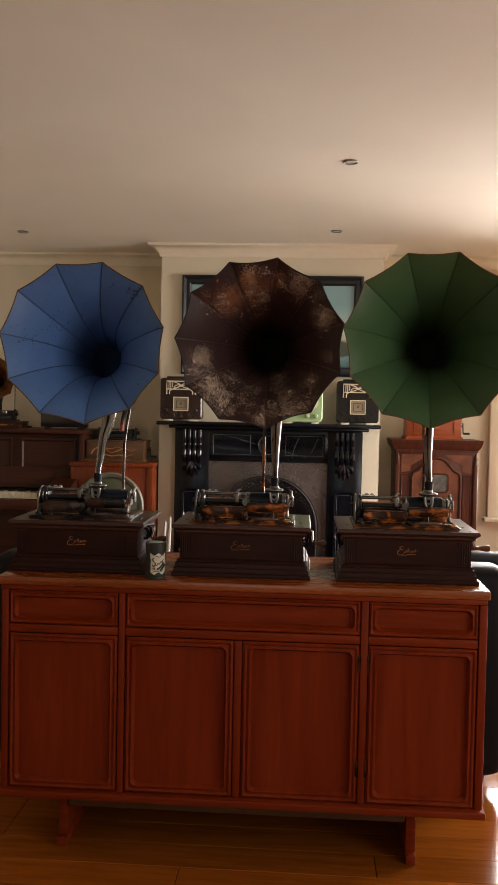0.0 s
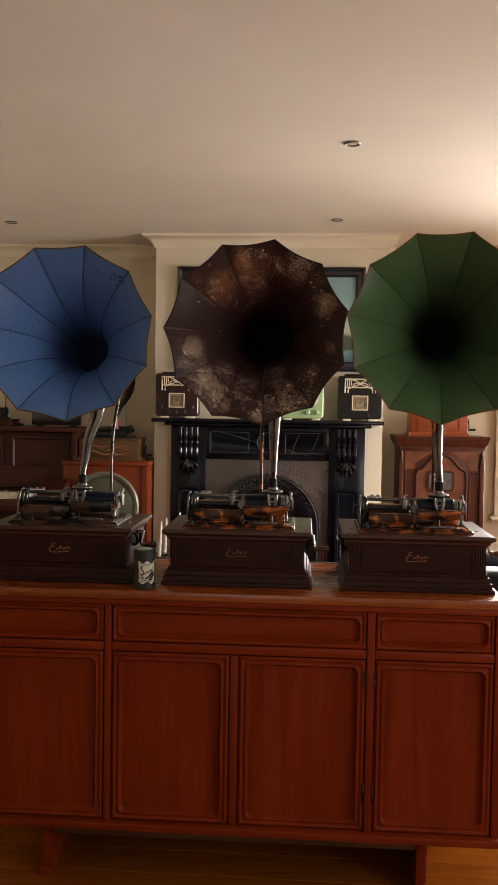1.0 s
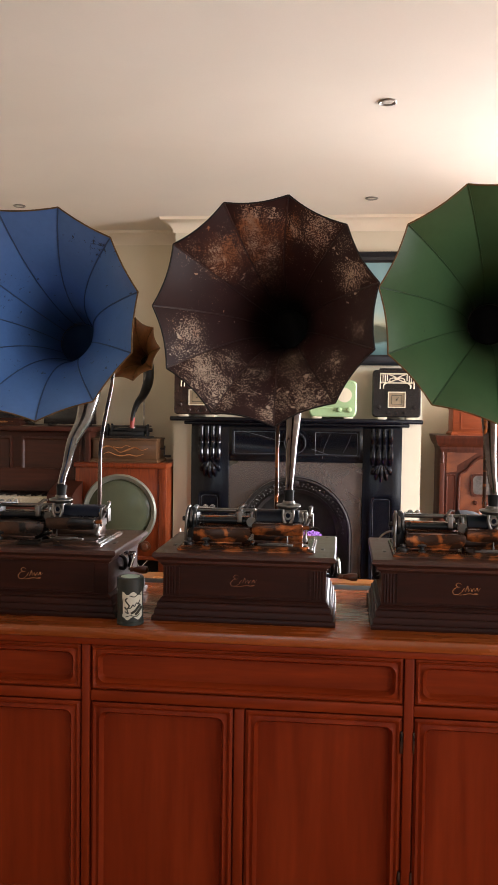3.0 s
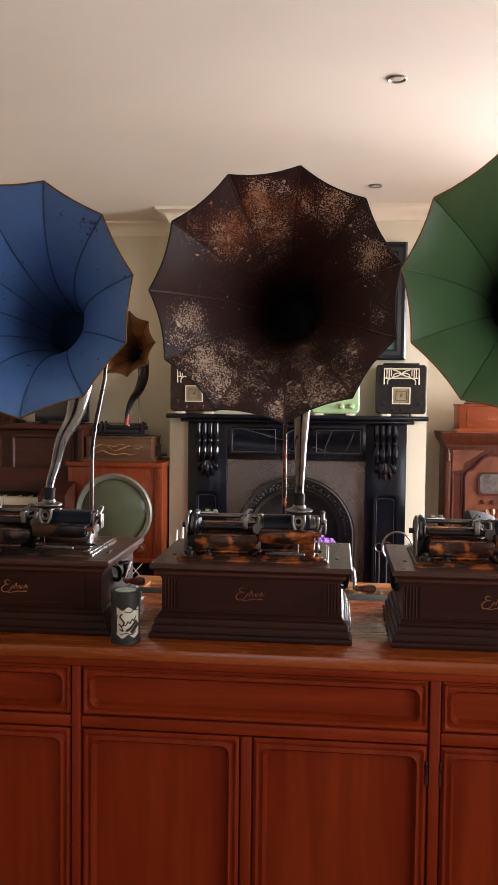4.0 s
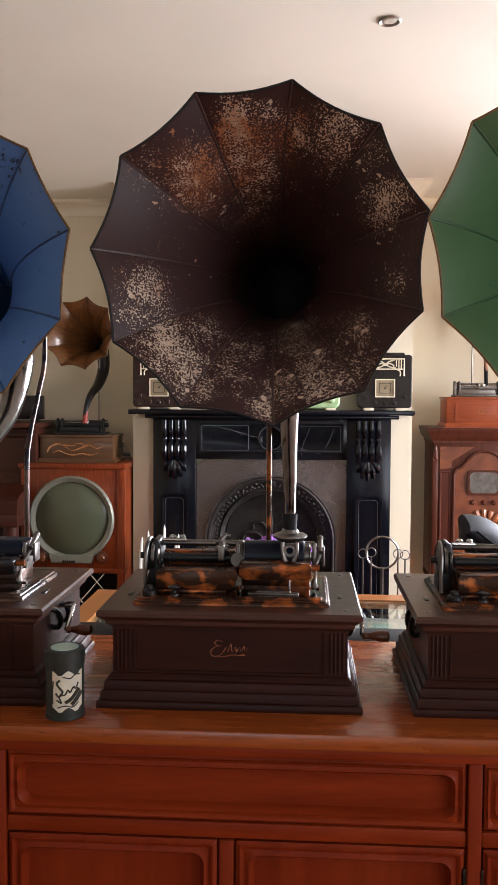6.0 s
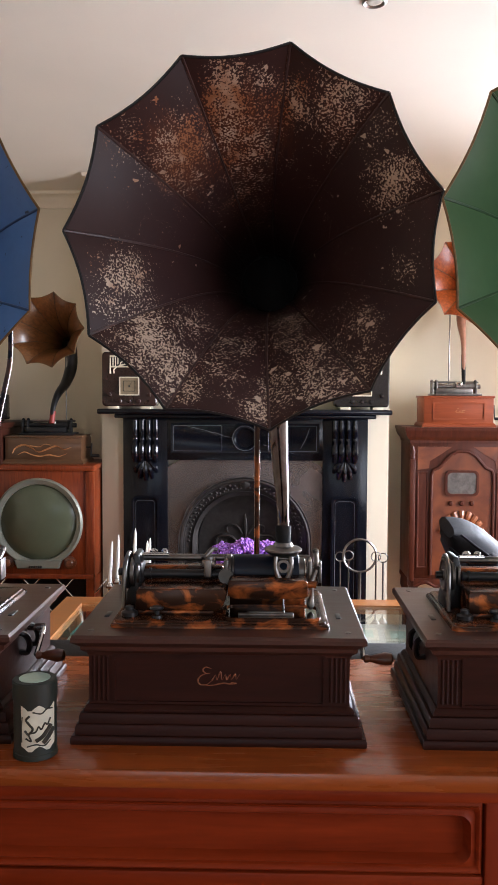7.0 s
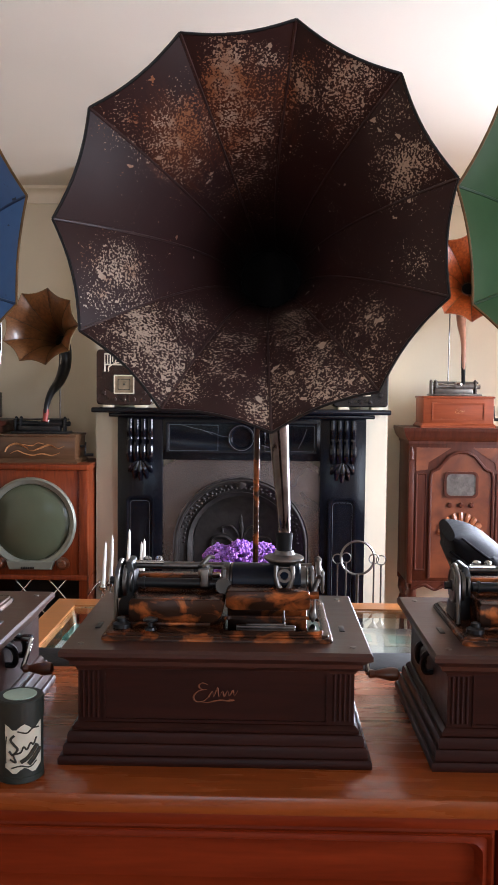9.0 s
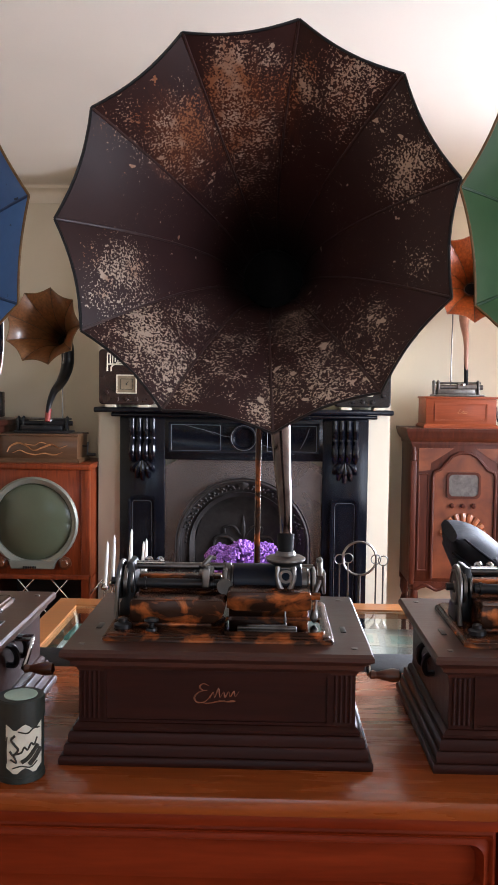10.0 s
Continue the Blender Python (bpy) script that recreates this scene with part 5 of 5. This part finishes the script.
for s in (-1, 1):
    part("corner_post", merge(cube(s * 0.283 - 0.016, s * 0.283 + 0.016, -0.016, 0.02, 0.375, 1.06, 0.006), lathe([(0.006, 1.05), (0.016, 1.065), (0.013, 1.085), (0.017, 1.10), (0.006, 1.135)], 12, pose(s * 0.283, 0.0, 0))), "radiowood", CR)
    part("side_panel", loft([[(x, y, z) for x, z in rounded(s * 0.225 - 0.030 + i, s * 0.225 + 0.030 - i, 0.45 + i, 0.99 - i, 0.004)] for i, y in ((0, 0.0), (0, -0.006), (0.005, -0.006), (0.009, -0.002))]), "radiowood", CR)
    part("top_veneer", extrude([(s * 0.255, 1.00), (s * 0.255, 1.13), (s * 0.06, 1.13), (s * 0.12, 1.09), (s * 0.185, 1.05), (s * 0.19, 1.01)], -0.003, 0.002), "burl", CR)
    lg = lathe([(0.012, 0), (0.018, 0.02), (0.014, 0.06), (0.020, 0.16), (0.026, 0.22), (0.016, 0.25), (0.030, 0.29), (0.026, 0.34), (0.034, 0.35), (0.034, 0.378)], 14)
    for yy in (0.03, 0.37):
        part("leg", moved(lg.copy(), pose(s * 0.265, yy, 0)), "radiowood", CR)
    lg.free()
A = [(-0.175, 0.41), (-0.175, 0.97), (-0.165, 1.0), (-0.13, 1.015), (-0.105, 1.045), (-0.07, 1.085), (-0.03, 1.105), (0.03, 1.105), (0.07, 1.085), (0.105, 1.045), (0.13, 1.015), (0.165, 1.0), (0.175, 0.97), (0.175, 0.41)]
part("arched_panel", extrude(A, -0.004, 0.002), "burl", CR, "arched burl walnut front panel")
part("arch_moulding", tube([(x, -0.006, z) for x, z in A], 0.010, 8, 1), "radiowood", CR)
d = part("dial_frame", ring_plate(rounded(-0.098, 0.092, 0.855, 1.0, 0.03), rounded(-0.085, 0.079, 0.868, 0.987, 0.025), -0.016, -0.003), "radiowood", CR)
part("dial_glass", extrude(rounded(-0.085, 0.079, 0.868, 0.987, 0.025), -0.010, -0.005), "dull_nickel", d, "silvery reflecting dial glass")
for kx in (-0.062, 0.0, 0.058):
    part("knob", moved(lathe([(0.014, 0), (0.014, 0.012), (0.009, 0.018), (0.002, 0.0185)], 14), pose(kx - 0.003, -0.003, 0.815, 90)), "radiowood", CR)
for i in range(9):
    a = radians(-80 + 20 * i)
    part("shell_rib", tube([(0.05 * math.sin(a), -0.004, 0.645 + 0.05 * math.cos(a)), (0.095 * math.sin(a), -0.010, 0.645 + 0.095 * math.cos(a)), (0.128 * math.sin(a), -0.004, 0.645 + 0.128 * math.cos(a))], [0.008, 0.019, 0.017], 8, 5, 0.8), "shell", CR, "pale carved shell rib")
part("apron", extrude([(-0.27, 0.39), (-0.27, 0.34), (-0.20, 0.36), (-0.14, 0.335), (-0.07, 0.36), (0.0, 0.33), (0.07, 0.36), (0.14, 0.335), (0.20, 0.36), (0.27, 0.34), (0.27, 0.39)], -0.010, 0.012), "radiowood", CR)
part("apron_scroll", tube([(-0.26, -0.012, 0.345), (-0.20, -0.014, 0.372), (-0.14, -0.014, 0.345), (-0.07, -0.014, 0.372), (0, -0.014, 0.342), (0.07, -0.014, 0.372), (0.14, -0.014, 0.345), (0.20, -0.014, 0.372), (0.26, -0.012, 0.345)], 0.008, 8, 5), "radiowood", CR)

small_phonograph(0.920, 6.20, 1.2158, "redbox", "red-brown mahogany cylinder phonograph on the console radio", 0.190, 0.115, 0.160, False, "dull_nickel", -0.05)
OH = pose(0.940, 5.92, 2.007, -6, 0, -9)
down = [tuple(OH.inverted() @ Vector(v)) for v in ((0.984, 6.27, 1.93), (0.976, 6.30, 1.86), (0.966, 6.27, 1.79), (0.966, 6.21, 1.68), (0.966, 6.19, 1.475))]
make_horn("phonograph_horn", OH, "glossy orange wood-grained panelled horn with slim neck", "horns along the back wall", 0.238, 0.30, 0.036, 10, 0,
          ("horn_orange", "seam_brown", "neck_backlit_tan", "neck_backlit_tan"), down, [0.036, 0.034, 0.024, 0.014, 0.009], k=2.4, sag=0.07)

# ---- piano ----
P = thing("upright_piano", pose(-2.26, 5.90, 0), "dark walnut upright piano with keyboard open", "piano")
part("case", merge(cube(-0.70, 0.70, 0.0, 0.48, 0.0, 1.20, 0.004), cube(-0.72, -0.69, -0.05, 0.49, 0.0, 1.205, 0.004), cube(0.69, 0.72, -0.05, 0.49, 0.0, 1.205, 0.004)), "piano", P)
part("lid", cube(-0.74, 0.74, -0.065, 0.50, 1.205, 1.235, 0.006), "piano", P)
for c in (-0.46, 0.0, 0.46):
    part("upper_panel", loft([[(x, y, z) for x, z in rounded(c - 0.20 + i, c + 0.20 - i, 0.92 + i, 1.17 - i, 0.01)] for i, y in ((0, 0.0), (0, -0.014), (0.012, -0.014), (0.022, -0.004))]), "piano", P)
part("key_bed", cube(-0.69, 0.69, -0.29, 0.0, 0.69, 0.76, 0.005), "piano", P)
part("fallboard", moved(cube(-0.60, 0.60, -0.012, 0.012, 0.0, 0.15, 0.004), pose(0, -0.05, 0.82, -14)), "piano", P)
for s in (-1, 1):
    part("cheek", loft([[((0.645 if s > 0 else -0.645) - (0.115 if s > 0 else 0.045), y, z) for y, z in ((-0.29, 0.76), (-0.29, 0.83), (-0.22, 0.86), (-0.06, 0.90), (-0.02, 0.98), (0.0, 0.98), (0.0, 0.76))], [(s * 0.645 + 0.045, y, z) for y, z in ((-0.29, 0.76), (-0.29, 0.83), (-0.22, 0.86), (-0.06, 0.90), (-0.02, 0.98), (0.0, 0.98), (0.0, 0.76))]]), "piano", P)
    part("leg", lathe([(0.04, 0.0), (0.04, 0.08), (0.03, 0.12), (0.045, 0.35), (0.03, 0.55), (0.045, 0.62), (0.045, 0.69)], 12, pose(s * 0.63, -0.22, 0)), "piano", P)
for i in range(49):
    x = -0.598 + i * 0.023
    part("white_key", cube(x + 0.0005, x + 0.0225, -0.235, -0.07, 0.762, 0.805, 0.0015, 1), "ivory", P)
    if i % 7 not in (2, 6):
        part("black_key", cube(x + 0.017, x + 0.029, -0.17, -0.07, 0.805, 0.817, 0.002, 1), "bakelite", P)
sp = thing("table_speaker", pose(-1.74, 6.08, 1.235), "flat black panel speaker standing on the piano", "speaker")
part("panel", cube(-0.17, 0.17, -0.03, 0.03, 0.012, 0.15, 0.006), "bakelite", sp)
for s in (-1, 1):
    part("foot", cube(s * 0.12 - 0.012, s * 0.12 + 0.012, -0.05, 0.05, 0, 0.014, 0.003), "bakelite", sp)
small_phonograph(-2.22, 6.14, 1.235, "piano", "small dark cylinder phonograph on the piano", 0.15, 0.11, 0.035, True)
make_horn("phonograph_horn", pose(-2.24, 5.98, 1.59, -4, 0, 10), "dark golden wood-grained panelled horn over the piano", "horns along the back wall", 0.165, 0.30, 0.034, 9, 10,
          ("horn_oak", "seam_brown", "gilt_edge", "black_iron"), [(0.0, 0.325, -0.02), (0.0, 0.335, -0.06), (0.0, 0.29, -0.11), (0.01, 0.24, -0.16), (0.02, 0.21, -0.23)], [0.034, 0.032, 0.026, 0.018, 0.011], k=2.6)

# ---- seats ----


def cushion(x0, x1, y0, y1, z0, z1, r):
    return cube(x0, x1, y0, y1, z0, z1, r, 5)


SO = thing("sofa", pose(-0.205, 3.11, 0), "black leather sofa with its back to the sideboard", "sofa")
part("back", cushion(-0.97, 0.97, 0.0, 0.20, 0.06, 0.842, 0.06), "leather", SO)
for s in (-1, 1):
    part("arm", cushion(s * 0.86 - 0.11, s * 0.86 + 0.11, 0.205, 0.88, 0.06, 0.62, 0.07), "leather", SO)
part("seat_base", cushion(-0.75, 0.75, 0.205, 0.86, 0.06, 0.28, 0.04), "leather", SO)
for c in (-0.50, 0.0, 0.50):
    part("seat_cushion", cushion(c - 0.248, c + 0.248, 0.21, 0.88, 0.282, 0.44, 0.05), "leather", SO)
for x in (-0.88, 0.88):
    for y in (0.06, 0.80):
        part("foot", lathe([(0.02, 0), (0.028, 0.06)], 12, pose(x, y, 0)), "steel", SO)
part("piping", tube([(-0.93, 0.018, 0.81), (0.93, 0.018, 0.81)], 0.006, 8, 1), "leather", SO)

AC = thing("armchair", pose(0.945, 4.80, 0, 0, 0, 84), "black leather recliner armchair with stitched pillow back", "armchair")


def pillow(w, d, h, m, n=14):
    """A stuffed leather pad, full in the middle and thin at its seams."""
    rings = []
    for i in range(n + 1):
        t = -1 + 2 * i / n
        k = max(0.06, 1 - abs(t) ** 2.6) ** 0.5
        rings.append([(w * (0.9 + 0.1 * k) * math.copysign(abs(math.cos(a)) ** 0.8, math.cos(a)), d * k * math.copysign(abs(math.sin(a)) ** 0.75, math.sin(a)), h * t) for a in (2 * math.pi * j / 28 for j in range(28))])
    return moved(loft(rings), m)


hd = part("headrest", pillow(0.26, 0.088, 0.17, pose(0, 0.215, 0.75, -50)), "headrest", AC)
for u in (-0.035, 0.03):
    part("seam", moved(tube([(-0.257 + 0.03 * abs(t) ** 3, u + 0.012 * t, 0.155 * t) for t in (-0.95, -0.6, 0, 0.6, 0.95)], 0.0055, 8, 5), pose(0, 0.215, 0.75, -50)), "headrest", hd)
part("back_cushion", pillow(0.28, 0.11, 0.21, pose(0, 0.14, 0.60, -20)), "headrest", AC)
part("lumbar_cushion", pillow(0.28, 0.11, 0.13, pose(0, 0.04, 0.45, -12)), "headrest", AC)
part("back_shell", moved(cube(-0.27, 0.27, 0.0, 0.05, -0.26, 0.24, 0.024, 4), pose(0, 0.21, 0.58, -24)), "headrest", AC)
part("seat_cushion", cushion(-0.28, 0.28, -0.50, 0.02, 0.24, 0.42, 0.07), "leather", AC)
for s in (-1, 1):
    part("arm", cushion(s * 0.36 - 0.075, s * 0.36 + 0.075, -0.48, 0.16, 0.10, 0.58, 0.06), "leather", AC)
part("base", lathe([(0.26, 0), (0.26, 0.02), (0.05, 0.04), (0.05, 0.24)], 24), "steel", AC)

# ---- coffee table and what stands on it ----
CT = thing("coffee_table", pose(-0.215, 4.68, 0), "orange pine coffee table with glass top over a book shelf", "coffee table")
part("frame", ring_plate([(-0.835, -0.57), (0.835, -0.57), (0.835, 0.57), (-0.835, 0.57)], [(-0.74, -0.46), (0.74, -0.46), (0.74, 0.46), (-0.74, 0.46)], 0.41, 0.455), "pine", CT)
for ch in CT.children:
    ch.data.transform(Matrix(((1, 0, 0, 0), (0, 0, 1, 0), (0, 1, 0, 0), (0, 0, 0, 1))))
    ch.data.flip_normals()
part("glass_top", cube(-0.738, 0.738, -0.458, 0.458, 0.438, 0.446), "glass", CT, "clear glass sheet").visible_shadow = False
part("shelf", cube(-0.74, 0.74, -0.46, 0.46, 0.345, 0.365), "linen", CT, "pale linen-covered display shelf")
part("cross_bar", cube(0.30, 0.36, -0.458, 0.458, 0.405, 0.432, 0.003), "pine", CT)
for sx in (-1, 1):
    for sy in (-1, 1):
        part("leg", cube(sx * 0.77 - 0.028, sx * 0.77 + 0.028, sy * 0.49 - 0.028, sy * 0.49 + 0.028, 0, 0.41, 0.004), "pine", CT)
random.seed(3)
for i, (x, y, c) in enumerate(((-0.66, 0.30, "teal"), (-0.50, 0.33, "mint"), (-0.62, 0.06, "pink"), (-0.46, 0.02, "teal"), (0.66, -0.10, "mint"))):
    bk = thing("book", pose(x - 0.215, 4.68 + y, 0.3652, 0, 0, random.uniform(-6, 6)), "cloth-bound book lying under the table glass", "book", "books in the coffee table")
    part("cover", cube(-0.068, 0.068, -0.10, 0.10, 0.0, 0.016, 0.002), c, bk)
    part("pages", cube(-0.066, 0.0695, -0.098, 0.098, 0.004, 0.012), "label", bk)
for x, y in ((0.50, 0.30), (0.66, 0.28), (0.47, 0.02), (0.20, 0.30), (0.02, 0.28), (-0.20, 0.30)):
    pr = thing("print", pose(x - 0.215, 4.68 + y, 0.3652, 0, 0, random.uniform(-4, 4)), "pale printed card lying under the table glass", "print", "cards in the coffee table")
    part("card", cube(-0.066, 0.066, -0.09, 0.09, 0.0, 0.002), "label", pr)
    part("picture", cube(-0.045, 0.045, -0.050, 0.062, 0.0021, 0.0028), "mint", pr, "faint grey-green picture")

CA = thing("candelabra", pose(-0.84, 5.74, 0.036), "silver floor candelabra with five white candles beside the fireplace", "candelabra")
part("stem", lathe([(0.07, 0), (0.065, 0.012), (0.018, 0.03), (0.010, 0.12), (0.018, 0.16), (0.008, 0.20), (0.008, 0.36)], 18), "nickel", CA)
for dx, dy, dz, ln in ((-0.104, 0.0, 0.360, 0.235), (-0.075, 0.05, 0.37, 0.25), (0.021, 0.0, 0.40, 0.26), (0.081, 0.05, 0.37, 0.22), (0.104, -0.04, 0.38, 0.24)):
    part("arm", tube([(0, 0, 0.24), (dx * 0.5, dy * 0.5, 0.22), (dx, dy, dz - 0.06), (dx, dy, dz)], 0.005, 8, 5), "nickel", CA)
    part("cup", lathe([(0.006, -0.02), (0.020, -0.012), (0.022, 0.0), (0.013, 0.012), (0.012, 0.018)], 14, pose(dx, dy, dz)), "nickel", CA)
    part("candle", lathe([(0.010, 0.01), (0.0095, ln * 0.6), (0.006, ln * 0.93), (0.001, ln)], 12, pose(dx, dy, dz, random.uniform(-2, 2), random.uniform(-1, 4), 0)), "candle", CA)

FL = thing("flower_bunch", pose(-0.225, 5.78, 0.036), "purple flowers in a dark vase on the hearth", "flowers")
part("vase", lathe([(0.06, 0), (0.09, 0.10), (0.10, 0.25), (0.06, 0.40), (0.07, 0.44)], 20), "bakelite", FL)
random.seed(8)
heads = ((-0.13, 0.0, 0.50, 0.075), (-0.02, -0.03, 0.515, 0.085), (0.10, 0.0, 0.505, 0.080), (0.17, 0.02, 0.49, 0.06), (0.03, 0.05, 0.50, 0.08))
blobs = [[] for h in heads]
for i in range(1500):
    j = random.randrange(5)
    h = heads[j]
    v = Vector((random.gauss(0, 1), random.gauss(0, 1), random.gauss(0.3, 1))).normalized() * h[3] * random.uniform(0.85, 1.05)
    s = random.uniform(0.007, 0.013)
    blobs[j].append(moved(loft([[(s * math.cos(t) * k, s * math.sin(t) * k, q * s) for t in (0, 1.26, 2.51, 3.77, 5.03)] for k, q in ((0.3, 0), (1.1, 0.5), (0.9, 0.9), (0.3, 0.4))]), pose(h[0] + v.x, h[1] + v.y, h[2] + v.z, random.uniform(-70, 70), random.uniform(-70, 70), random.uniform(0, 360))))
for petals in blobs:
    part("bloom", merge(*petals), "flower", FL)
for i in range(9):
    part("stem", tube([(0.01 * math.cos(i), 0.01 * math.sin(i), 0.40), (0.12 * math.cos(i), 0.04 * math.sin(i), 0.48)], 0.004, 6, 1), "leaf", FL)

# ---- fire tools ----
FT = thing("fire_tools", pose(0.346, 5.70, 0.036), "dark steel companion set with ring handle before the hearth", "fire tools")
part("stand", merge(lathe([(0.11, 0), (0.11, 0.012), (0.02, 0.03), (0.009, 0.05), (0.009, 0.455)], 20)), "steel", FT)
part("ring_handle", moved(lathe_open([(0.084, -0.005), (0.090, 0.0), (0.084, 0.005), (0.078, 0.0)], 36), pose(0, 0, 0.536, 90, 0, 0)), "steel", FT)
for dx, dy in ((-0.10, 0.0), (-0.06, -0.03), (0.08, -0.02), (0.12, 0.01)):
    t = part("tool", merge(moved(lathe_open([(0.024, -0.003), (0.027, 0), (0.024, 0.003), (0.021, 0)], 20), pose(dx, dy, 0.56 - abs(dx) * 0.3, 90)), bar((dx, dy, 0.54 - abs(dx) * 0.3), (dx, dy, 0.20), 0.0045)), "steel", FT)
    part("tool_head", moved(lathe([(0.006, 0), (0.03, 0.03), (0.028, 0.09), (0.006, 0.12)], 12), pose(dx, dy, 0.09) @ Matrix.Diagonal((1, 0.4, 1, 1))), "steel", t)

# ---- floor boards ----
floor = structure("floor", cube(X0 - 0.1, X1 + 0.1, Y0 - 0.1, BACK + 0.1, -0.10, -0.021), "soot_and_shade", "polished honey timber floorboards", "floor")
random.seed(11)
board = {}
y = Y0 + 0.068
while y < BACK:
    x, L = X0 - 0.05, random.choice((0.6, 1.2, 1.8, 2.4))
    while x < X1:
        L = min(L, round(X1 + 0.05 - x, 2))
        if L not in board:
            board[L] = mesh_of("floor_board", cube(0.001, L - 0.001, -0.0665, 0.0665, -0.020, 0.0, 0.0012, 1), "floor")
        part("floor_board", board[L], None, floor, at=pose(x, y, 0))
        x += L
        L = random.choice((1.8, 2.4, 3.0))
    y += 0.134
